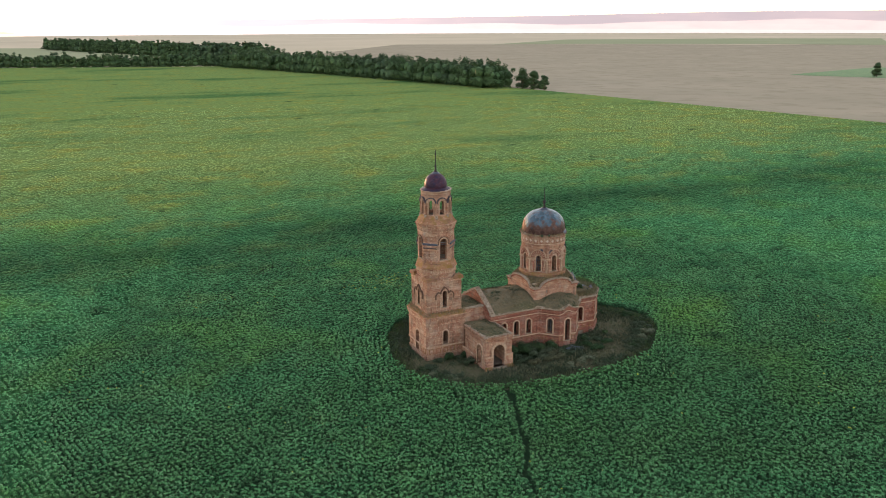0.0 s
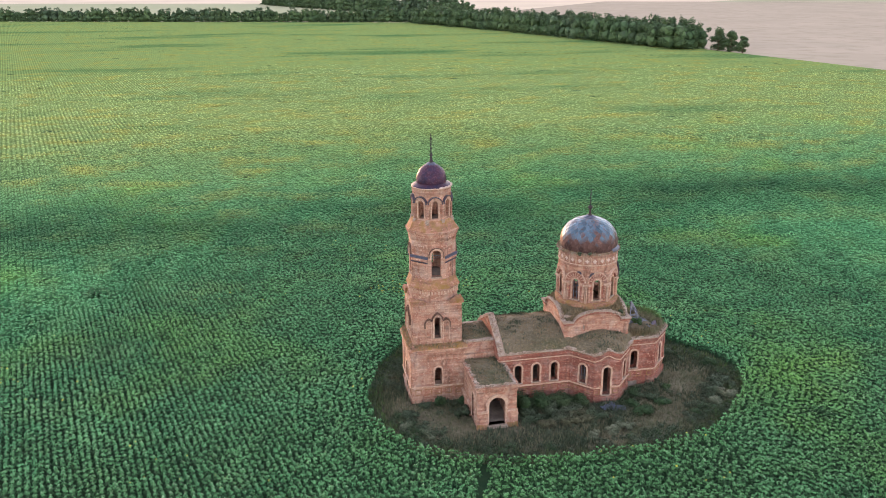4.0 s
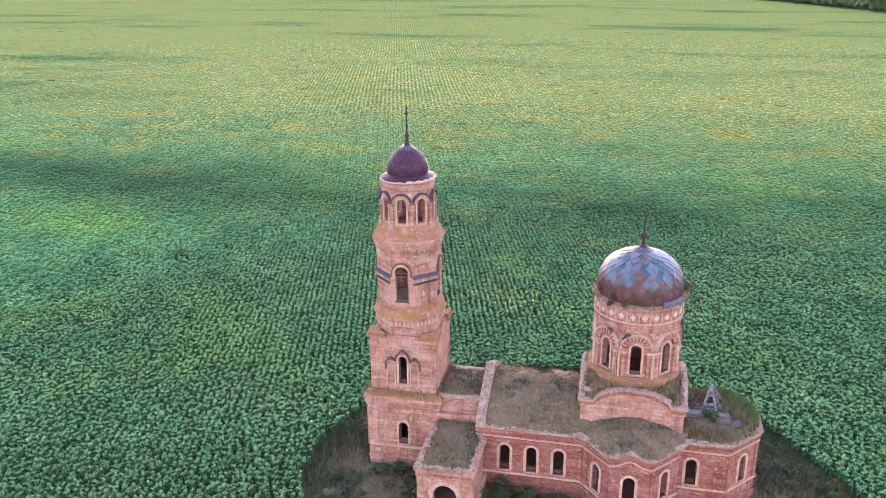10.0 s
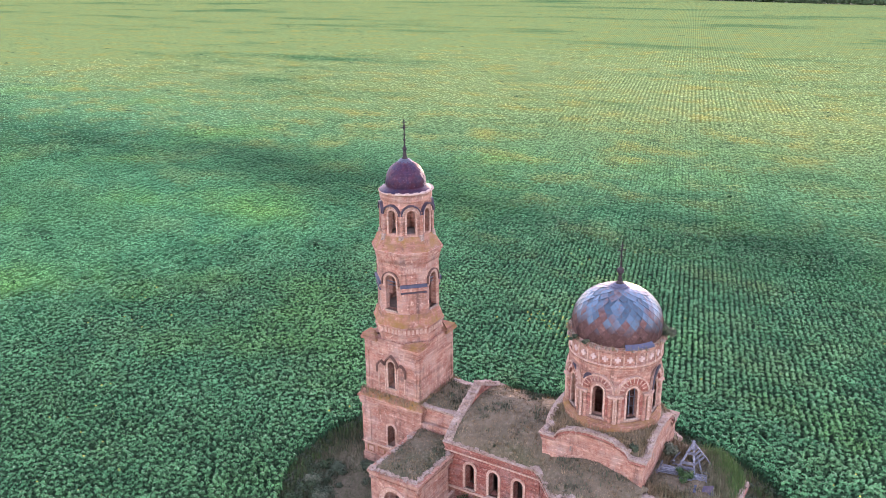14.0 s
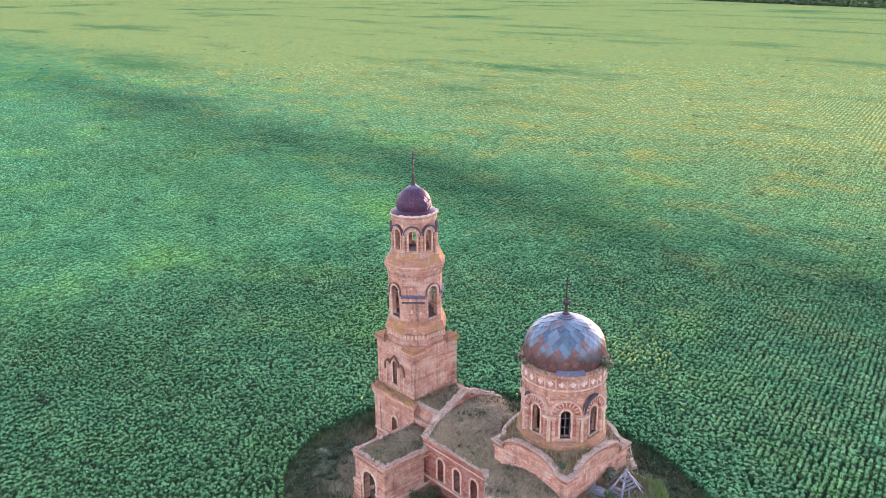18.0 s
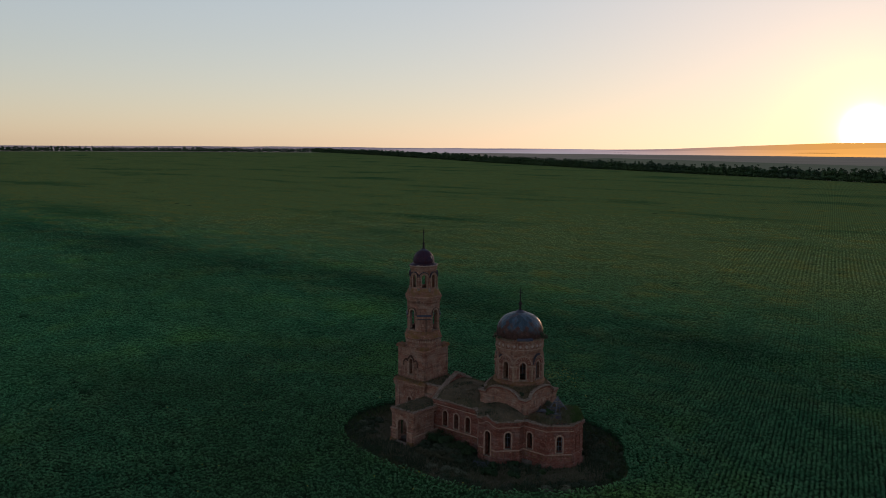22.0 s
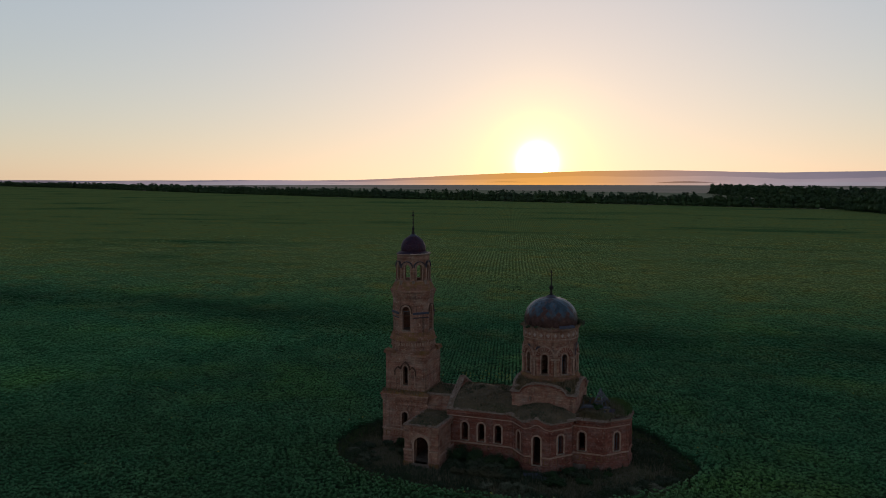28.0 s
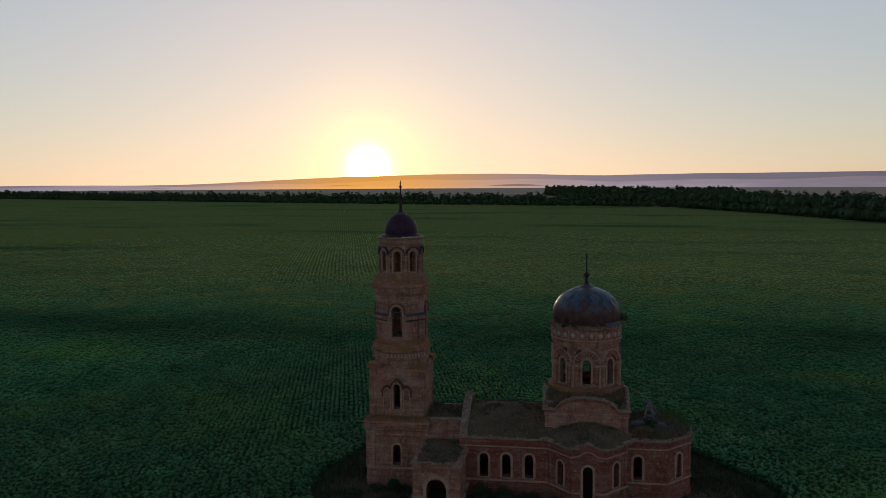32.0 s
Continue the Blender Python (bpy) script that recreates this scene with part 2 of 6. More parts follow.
BUSH_BROWN = foliage("brown_weed_leaves", (0.062, 0.060, 0.036), (0.042, 0.046, 0.026), (0.090, 0.082, 0.052), 0.8)
BUSH_GREEN = foliage("fresh_green_leaves", (0.034, 0.068, 0.024), (0.024, 0.050, 0.018), (0.056, 0.080, 0.034), 0.8)
BUSH_GREY = foliage("grey_green_weeds", (0.044, 0.059, 0.037), (0.030, 0.044, 0.025), (0.074, 0.081, 0.056), 0.8)
TREE_LEAF = foliage("windbreak_leaves", (0.028, 0.052, 0.023), (0.044, 0.072, 0.030), (0.036, 0.058, 0.036), 0.05)
BARK = stained("tree_bark", [(0.09, 0.065, 0.045), (0.05, 0.04, 0.03)], 1.0, bump=0.03)


def earth(name, tones):
    m, n, l, b = material(name, 1.0)
    obj = coords(n, l)
    c = mixed(n, l, noise_fac(n, l, obj, 0.35, 7, 0.38, 0.62), tones[0], tones[1])
    c = mixed(n, l, noise_fac(n, l, obj, 0.12, 5, 0.5, 0.66), c, tones[2])
    c = mixed(n, l, noise_fac(n, l, obj, 2.8, 6, 0.52, 0.72), c, tones[3])
    l.new(c, b.inputs["Base Color"])
    nn = node(n, l, "ShaderNodeTexNoise", {"Scale": 3.0, "Detail": 8.0}, Vector=obj)
    bumped(n, l, b, nn.outputs["Fac"], 0.9, 0.25)
    return m


EARTH = earth("clearing_earth", ((0.074, 0.064, 0.044), (0.096, 0.082, 0.056), (0.056, 0.060, 0.034), (0.120, 0.106, 0.080)))
ROOF_EARTH = earth("dry_roof_earth", ((0.076, 0.062, 0.042), (0.108, 0.086, 0.060), (0.056, 0.056, 0.031), (0.135, 0.112, 0.086)))
ROW_AZ = radians(15.5)


def crop(name, island, gain=1.0, vary=0.5):
    """Sunflower leaves: green with yellowing drifts, dark bare drifts and one long dark belt in the colour."""
    m, n, l, b = material(name, 0.55)
    b.inputs["Specular IOR Level"].default_value = 0.08 if island else 0.0
    obj = coords(n, l)
    # dark belts with a shape of their own, put into the colour; the ground stays flat
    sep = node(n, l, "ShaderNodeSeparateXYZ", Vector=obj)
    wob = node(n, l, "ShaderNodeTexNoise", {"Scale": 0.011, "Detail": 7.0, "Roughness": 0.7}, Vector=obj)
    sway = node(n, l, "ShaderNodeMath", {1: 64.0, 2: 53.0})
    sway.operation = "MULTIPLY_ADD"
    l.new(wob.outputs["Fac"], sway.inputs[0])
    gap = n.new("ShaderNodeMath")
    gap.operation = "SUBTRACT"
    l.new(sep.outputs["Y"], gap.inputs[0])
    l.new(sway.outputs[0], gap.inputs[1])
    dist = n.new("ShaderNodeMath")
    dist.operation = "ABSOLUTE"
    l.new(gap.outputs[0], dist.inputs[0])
    # beyond the belt leaves turn yellower, and golden haze is painted in too
    far_gold = node(n, l, "ShaderNodeMapRange", {"From Min": 6.0, "From Max": 120.0, "To Max": 0.85}, Value=gap.outputs[0])
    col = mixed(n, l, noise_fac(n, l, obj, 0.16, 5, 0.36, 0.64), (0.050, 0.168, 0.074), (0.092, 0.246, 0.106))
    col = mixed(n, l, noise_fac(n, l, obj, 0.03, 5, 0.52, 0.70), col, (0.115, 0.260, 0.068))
    col = mixed(n, l, far_gold.outputs["Result"], col, (0.216, 0.276, 0.092))
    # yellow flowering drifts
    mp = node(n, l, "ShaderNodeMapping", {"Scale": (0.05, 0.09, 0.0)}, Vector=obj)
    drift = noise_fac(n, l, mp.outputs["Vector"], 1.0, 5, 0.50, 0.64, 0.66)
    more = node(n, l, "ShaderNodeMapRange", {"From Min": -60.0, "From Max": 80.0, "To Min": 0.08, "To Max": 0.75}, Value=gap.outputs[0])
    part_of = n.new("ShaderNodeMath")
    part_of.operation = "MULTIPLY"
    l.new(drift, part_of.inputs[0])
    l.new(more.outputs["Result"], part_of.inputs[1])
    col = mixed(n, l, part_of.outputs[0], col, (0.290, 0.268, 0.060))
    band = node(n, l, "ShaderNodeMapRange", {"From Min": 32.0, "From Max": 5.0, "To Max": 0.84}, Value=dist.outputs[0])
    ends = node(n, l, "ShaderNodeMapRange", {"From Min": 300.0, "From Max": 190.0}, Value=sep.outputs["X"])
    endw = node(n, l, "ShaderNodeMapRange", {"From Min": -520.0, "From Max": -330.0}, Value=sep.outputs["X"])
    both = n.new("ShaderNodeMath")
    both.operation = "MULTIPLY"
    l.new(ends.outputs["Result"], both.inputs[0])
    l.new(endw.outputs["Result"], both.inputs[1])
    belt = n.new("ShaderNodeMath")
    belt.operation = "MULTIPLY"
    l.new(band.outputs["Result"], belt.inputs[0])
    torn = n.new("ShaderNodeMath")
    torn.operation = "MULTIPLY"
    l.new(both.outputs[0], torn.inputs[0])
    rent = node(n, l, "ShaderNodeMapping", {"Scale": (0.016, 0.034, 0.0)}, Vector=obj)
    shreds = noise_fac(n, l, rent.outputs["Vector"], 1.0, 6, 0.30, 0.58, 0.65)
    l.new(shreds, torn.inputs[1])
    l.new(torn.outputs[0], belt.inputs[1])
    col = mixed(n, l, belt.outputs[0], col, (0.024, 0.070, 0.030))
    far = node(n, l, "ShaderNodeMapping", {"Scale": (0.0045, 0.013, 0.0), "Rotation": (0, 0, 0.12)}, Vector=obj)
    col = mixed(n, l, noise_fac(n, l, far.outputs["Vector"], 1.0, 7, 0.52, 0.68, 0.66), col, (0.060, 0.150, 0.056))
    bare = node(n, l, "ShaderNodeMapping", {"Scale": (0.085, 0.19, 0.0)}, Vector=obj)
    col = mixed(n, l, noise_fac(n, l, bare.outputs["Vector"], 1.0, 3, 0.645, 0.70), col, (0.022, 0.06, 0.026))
    # clumps of taller and shorter growth
    flat = node(n, l, "ShaderNodeMapping", {"Scale": (1.0, 1.0, 0.0)}, Vector=obj)
    clump = node(n, l, "ShaderNodeTexNoise", {"Scale": 0.42, "Detail": 3.0, "Roughness": 0.6}, Vector=flat.outputs["Vector"])
    lush = node(n, l, "ShaderNodeMapRange", {"From Min": 0.32, "From Max": 0.68, "To Min": 0.74, "To Max": 1.26}, Value=clump.outputs["Fac"])
    tone = node(n, l, "ShaderNodeHueSaturation", {}, Color=col, Value=lush.outputs["Result"])
    col = tone.outputs["Color"]
    if island:
        geo = n.new("ShaderNodeNewGeometry")
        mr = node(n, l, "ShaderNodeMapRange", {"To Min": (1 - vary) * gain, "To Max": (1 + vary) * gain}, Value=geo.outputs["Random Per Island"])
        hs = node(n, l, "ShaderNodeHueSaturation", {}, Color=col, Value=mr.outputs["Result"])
        col = hs.outputs["Color"]
        tr = node(n, l, "ShaderNodeBsdfTranslucent", {}, Color=col)
        mix = n.new("ShaderNodeMixShader")
        mix.inputs[0].default_value = 0.4
        l.new(b.outputs[0], mix.inputs[1])
        l.new(tr.outputs[0], mix.inputs[2])
        l.new(mix.outputs[0], n["Material Output"].inputs["Surface"])
    else:
        rot = node(n, l, "ShaderNodeMapping", {"Rotation": (0, 0, -ROW_AZ)}, Vector=obj)
        wv = node(n, l, "ShaderNodeTexWave", {"Scale": math.pi / 14.0, "Distortion": 0.4, "Detail": 2.0, "Detail Scale": 0.6}, Vector=rot.outputs["Vector"])
        nn = node(n, l, "ShaderNodeTexNoise", {"Scale": 1.6, "Detail": 5.0}, Vector=obj)
        sm = n.new("ShaderNodeMath")
        l.new(wv.outputs["Fac"], sm.inputs[0])
        l.new(nn.outputs["Fac"], sm.inputs[1])
        # shade between the rows is put into the sheet's brightness
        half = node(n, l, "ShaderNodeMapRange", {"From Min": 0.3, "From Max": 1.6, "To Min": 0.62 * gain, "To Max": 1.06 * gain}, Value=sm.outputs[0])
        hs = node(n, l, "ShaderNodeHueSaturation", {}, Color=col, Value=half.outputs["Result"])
        col = hs.outputs["Color"]
        bumped(n, l, b, sm.outputs[0], 0.4, 0.5)
    l.new(col, b.inputs["Base Color"])
    return m


# one leaf colour: dimmed for shaded lower leaves, lifted for lit tops
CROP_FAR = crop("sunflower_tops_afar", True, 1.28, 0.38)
CROP_LOW = crop("dimmed_low_leaves", False, 0.62)
CROP_LEAF, CROP_TOP, CROP_SHEET = crop("sunflower_leaves", True, 0.5, 0.4), crop("lightened_sunflower_tops", True, 1.2, 0.40), crop("sunflower_canopy", False, 0.70)
# near-black soil colour holds the shade under the plants
SOIL = stained("soil_with_painted_shade", [(0.009, 0.025, 0.012), (0.016, 0.034, 0.015)], 0.8, bump=0.05)
BUD = stained("sunflower_buds", [(0.22, 0.33, 0.19), (0.15, 0.26, 0.14)], 0.4, bump=0, island=0.4)
FLOWER = stained("sunflower_heads", [(0.46, 0.40, 0.05), (0.36, 0.34, 0.06)], 0.4, bump=0, island=0.3)
STUBBLE = stained("beige_stubble", [(0.235, 0.190, 0.150), (0.265, 0.215, 0.170), (0.205, 0.165, 0.128)], 0.012, 1.0, bump=0.0, gloss=0.0)
FAR_GREEN = stained("pale_green_far_field", [(0.215, 0.215, 0.140), (0.235, 0.225, 0.155)], 0.006, 1.0, bump=0.0, gloss=0.0)
# meadow colour is paled and warmed to carry the distance haze
MEADOW = stained("distant_meadow", [(0.35, 0.285, 0.225), (0.42, 0.33, 0.26)], 0.003, 1.0, bump=0.0, gloss=0.0)


# ---- building helpers ----
def thing(name, x, y, z, label, category, group="", kind=""):
    ob = new(name)
    ob.location = (x, y, z)
    return tagged(ob, label, category, group, kind)


def part(name, bm, mat_, parent, label="", smooth=False):
    """Links a bmesh in world coordinates as one mesh under its thing or part."""
    if len(bm.verts) < 2500:
        bmesh.ops.remove_doubles(bm, verts=bm.verts, dist=0.0005)
    me = bpy.data.meshes.new(name)
    bm.to_mesh(me)
    bm.free()
    me.materials.append(mat_)
    if smooth:
        me.shade_smooth()
    return hang(name, me, parent, label)


def hang(name, me, parent, label=""):
    ob = new(name, me)
    if parent is not None:
        ob.parent = parent
        root = parent
        off = Vector((0, 0, 0))
        while root is not None:
            off += root.location
            root = root.parent
        ob.matrix_parent_inverse = Matrix.Translation(-off)
    return tagged(ob, label)


class Face:
    """A wall's own frame: s metres along it from its middle, d outward, z up."""

    def __init__(self, mid, out):
        self.n = Vector((out[0], out[1], 0)).normalized()
        self.u = Vector((-self.n.y, self.n.x, 0))
        self.o = Vector((mid[0], mid[1], 0))

    def p(self, s, d, z):
        return self.o + self.u * s + self.n * d + Vector((0, 0, z))


def between(a, b):
    """The face of a wall from a to b, with the outside on the right of the way."""
    a, b = Vector(a), Vector(b)
    w = b - a
    return Face(((a.x + b.x) / 2, (a.y + b.y) / 2), (w.y, -w.x)), w.length


def hexa(bm, pts):
    v = [bm.verts.new(p) for p in pts]
    for q in ((0, 3, 2, 1), (4, 5, 6, 7), (0, 1, 5, 4), (1, 2, 6, 5), (2, 3, 7, 6), (3, 0, 4, 7)):
        bm.faces.new([v[i] for i in q])


def slab(bm, f, s0, s1, d0, d1, z0, z1):
    hexa(bm, [f.p(s0, d0, z0), f.p(s1, d0, z0), f.p(s1, d1, z0), f.p(s0, d1, z0),
              f.p(s0, d0, z1), f.p(s1, d0, z1), f.p(s1, d1, z1), f.p(s0, d1, z1)])


def strip(bm, f, profile, d0, d1, zlow):
    """A slab whose top follows profile [(s, z)...] down to zlow (a number or a function of s)."""
    low = zlow if callable(zlow) else (lambda s: zlow)
    for (sa, za), (sb, zb) in zip(profile, profile[1:]):
        hexa(bm, [f.p(sa, d0, low(sa)), f.p(sb, d0, low(sb)), f.p(sb, d1, low(sb)), f.p(sa, d1, low(sa)),
                  f.p(sa, d0, za), f.p(sb, d0, zb), f.p(sb, d1, zb), f.p(sa, d1, za)])


def arch(s0, w, sill, top, seg=10, lift=1.0):
    """The outline of an opening with a round head, from its left foot to its right foot."""
    r = w / 2
    out = [(s0 - r, sill)]
    for k in range(seg + 1):
        a = math.pi * (1 - k / seg)
        out.append((s0 + r * math.cos(a), top - r * lift + r * lift * math.sin(a)))
    return out + [(s0 + r, sill)]


def holed(bm, f, length, th, z0, z1, openings, top=None):
    """A wall with arched openings (s, width, sill, top) that go through it; top: a function of s for its upper edge."""
    tz = top or (lambda s: z1)
    edge = -length / 2
    cuts = sorted(openings)

    def solid(sa, sb, za):
        n = max(1, int((sb - sa) / 0.6)) if top else 1
        strip(bm, f, [(sa + (sb - sa) * k / n, tz(sa + (sb - sa) * k / n)) for k in range(n + 1)], -th, 0, za)

    for s, w, sill, peak in cuts:
        if s - w / 2 > edge + 1e-3:
            solid(edge, s - w / 2, z0)
        if sill > z0 + 1e-3:
            slab(bm, f, s - w / 2, s + w / 2, -th, 0, z0, sill)
        head = arch(s, w, sill, peak)[1:-1]
        for (sa, za), (sb, zb) in zip(head, head[1:]):
            hexa(bm, [f.p(sa, -th, za), f.p(sb, -th, zb), f.p(sb, 0, zb), f.p(sa, 0, za),
                      f.p(sa, -th, tz(sa)), f.p(sb, -th, tz(sb)), f.p(sb, 0, tz(sb)), f.p(sa, 0, tz(sa))])
        edge = s + w / 2
    if edge < length / 2 - 1e-3:
        solid(edge, length / 2, z0)


def ring_of(bm, f, s0, w, sill, top, wide, d0, d1, feet=True, seg=12, a0=0.0, lift=1.0):
    """A raised surround along an arched opening."""
    inner, outer = arch(s0, w, sill, top, seg, lift), arch(s0, w + 2 * wide, sill, top + wide, seg, (w / 2 * lift + wide) / (w / 2 + wide))
    if not feet:
        inner, outer = inner[1:-1], outer[1:-1]
    for (a, b), (c, e) in zip(zip(inner, inner[1:]), zip(outer, outer[1:])):
        hexa(bm, [f.p(a[0], d0, a[1]), f.p(b[0], d0, b[1]), f.p(b[0], d1, b[1]), f.p(a[0], d1, a[1]),
                  f.p(c[0], d0, c[1]), f.p(e[0], d0, e[1]), f.p(e[0], d1, e[1]), f.p(c[0], d1, c[1])])


def lathe(bm, profile, n, cx=0.0, cy=0.0, turn=0.0, cap=False, wob=0.0):
    """Rings of n corners through (radius, z) rows. turn in parts of a step."""
    rng = random.Random(7)
    rows = []
    for r, z in profile:
        row = []
        for k in range(n):
            a = 2 * math.pi * (k + turn) / n
            w = wob * (rng.random() - 0.5)
            row.append(bm.verts.new((cx + (r + w) * math.cos(a), cy + (r + w) * math.sin(a), z + w)))
        rows.append(row)
    for a, b in zip(rows, rows[1:]):
        for k in range(n):
            bm.faces.new((a[k], a[(k + 1) % n], b[(k + 1) % n], b[k]))
    if cap:
        bm.faces.new(rows[-1])


def squared(bm, profile, cx=0.0, cy=0.0, wob=0.0, steps=10):
    """A square ring through (half width, z) rows, with crumbling edges when wob is given."""
    rng = random.Random(3)
    rows = []
    for h, z in profile:
        row = []
        for k in range(4 * steps):
            side, q = divmod(k, steps)
            t = -1 + 2 * q / steps
            x, y = ((t, -1), (1, t), (-t, 1), (-1, -t))[side]
            w = wob * (rng.random() - 0.5)
            row.append(bm.verts.new((cx + x * h + (w if abs(x) == 1 else 0), cy + y * h + (w if abs(y) == 1 else 0), z + w * 0.7)))
        rows.append(row)
    for a, b in zip(rows, rows[1:]):
        for k in range(len(a)):
            bm.faces.new((a[k], a[(k + 1) % len(a)], b[(k + 1) % len(a)], b[k]))


def poly_prism(bm, pts, z0, z1):
    a, b = [bm.verts.new((x, y, z0)) for x, y in pts], [bm.verts.new((x, y, z1)) for x, y in pts]
    bm.faces.new(b)
    bm.faces.new(a[::-1])
    for k in range(len(a)):
        bm.faces.new((a[k], a[(k + 1) % len(a)], b[(k + 1) % len(a)], b[k]))


def rod(bm, a, b, r, n=6, r2=None):
    a, b = Vector(a), Vector(b)
    q = (b - a).to_track_quat("Z", "Y")
    rows = []
    for p, rr in ((a, r), (b, r if r2 is None else r2)):
        rows.append([bm.verts.new(p + q @ Vector((rr * math.cos(2 * math.pi * k / n), rr * math.sin(2 * math.pi * k / n), 0))) for k in range(n)])
    for k in range(n):
        bm.faces.new((rows[0][k], rows[0][(k + 1) % n], rows[1][(k + 1) % n], rows[1][k]))
    bm.faces.new(rows[1])
    bm.faces.new(rows[0][::-1])


def moulding(bm, f, pts, wide, d0, d1):
    """A raised strip along a line of (s, z) points on a wall."""
    for (sa, za), (sb, zb) in zip(pts, pts[1:]):
        ln = math.hypot(sb - sa, zb - za)
        ns, nz = -(zb - za) / ln * wide / 2, (sb - sa) / ln * wide / 2
        ea, eb = (sb - sa) / ln * wide * 0.3, (zb - za) / ln * wide * 0.3
        sa, za, sb, zb = sa - ea, za - eb, sb + ea, zb + eb
        hexa(bm, [f.p(sa - ns, d0, za - nz), f.p(sb - ns, d0, zb - nz), f.p(sb - ns, d1, zb - nz), f.p(sa - ns, d1, za - nz),
                  f.p(sa + ns, d0, za + nz), f.p(sb + ns, d0, zb + nz), f.p(sb + ns, d1, zb + nz), f.p(sa + ns, d1, za + nz)])


def made(build, *args, **kw):
    bm = bmesh.new()
    build(bm, *args, **kw)
    return bm


def window_set(f, s0, w, sill, top, owner, trim=TRIM, wide=0.2, frame_=False, sill_=True, hood=None, name="window"):
    """The trim of one arched window: a surround with its sill, and what is left of its frame."""
    win = part(name, made(ring_of, f, s0, w, sill, top, wide, -0.12, 0.09), trim, owner, "pale arched window surround")
    if sill_:
        part("sill", made(slab, f, s0 - w / 2 - 0.16, s0 + w / 2 + 0.16, -0.2, 0.16, sill - 0.14, sill), RUBBLE, win)
    if hood is not None:
        part("arch_hood", made(ring_of, f, s0, w + 2 * wide, top - w / 2 - wide, top + wide, 0.13, 0.0, 0.2, feet=False), hood, win, "dark hood over the arch")
    if frame_:
        bm = bmesh.new()
        ring_of(bm, f, s0, w - 0.14, sill, top - 0.07, 0.07, -0.5, -0.42)
        slab(bm, f, s0 - 0.035, s0 + 0.035, -0.5, -0.44, sill, top - 0.1)
        for k in (0.3, 0.62):
            z = sill + (top - sill) * k
            slab(bm, f, s0 - w / 2, s0 + w / 2, -0.5, -0.45, z - 0.03, z + 0.03)
        part("broken_frame", bm, TIMBER, win, "grey timber window frame remains")
    return win


def sheets(dome, cx, prof, mat_, around, stepv, bow, seed):
    """Covers a dome of (radius, z) rows with overlapping diamond sheets, the southern ones each a part."""
    length = [0.0]
    for (r0, z0), (r1, z1) in zip(prof, prof[1:]):
        length.append(length[-1] + math.hypot(r1 - r0, z1 - z0))

    def on(sv, ang, lift):
        sv = max(0.0, min(length[-1] - 1e-4, sv))
        i = max(j for j in range(len(length) - 1) if length[j] <= sv)
        t = (sv - length[i]) / (length[i + 1] - length[i])
        (r0, z0), (r1, z1) = prof[i], prof[i + 1]
        r, z = r0 + (r1 - r0) * t, z0 + (z1 - z0) * t
        sl = math.hypot(r1 - r0, z1 - z0)
        nr, nz = (z1 - z0) / sl, -(r1 - r0) / sl
        return Vector((cx + (r + nr * lift) * math.cos(ang), (r + nr * lift) * math.sin(ang), z + nz * lift))

    rng = random.Random(seed)
    rest = bmesh.new()
    sv, row, k_ = 0.33 * stepv, 0, stepv / 0.46
    while sv < length[-1] - 0.75 * stepv:
        count = around
        r_here = max(0.3, on(sv, 0, 0).x - cx)
        while 2 * math.pi * r_here / count < 0.9 * stepv:
            count //= 2
        for k in range(count):
            ang = 2 * math.pi * (k + 0.5 * (row % 2)) / count
            da = math.pi / count * 0.97
            lift = (0.010 + 0.026 * rng.random()) * k_ ** 3
            q = [on(sv - stepv, ang, lift + 0.016 * k_ ** 2), on(sv, ang + da, lift * 0.7), on(sv + stepv, ang, 0.012), on(sv, ang - da, lift * 0.7)]
            low = [on(sv - stepv, ang, 0.0), on(sv, ang + da, 0.0), on(sv + stepv, ang, 0.0), on(sv, ang - da, 0.0)]
            if rng.random() < 0.03:
                continue
            near = math.sin(ang) < bow
            bm = bmesh.new() if near else rest
            v, w = [bm.verts.new(p) for p in q], [bm.verts.new(p) for p in low]
            bm.faces.new(v)
            for e in range(4):
                bm.faces.new((w[e], w[(e + 1) % 4], v[(e + 1) % 4], v[e]))
            if near:
                part("metal_sheet", bm, mat_, dome)
        sv += stepv
        row += 1
    tagged(part("metal_sheets", rest, mat_, dome, "overlapping diamond sheets of the far side"), kind="stuff")


# ---- the church ----
church = thing("ruined_church", 0, 0, 0, "ruined red-brick Orthodox church with bell tower and weathered domed drum", "church")


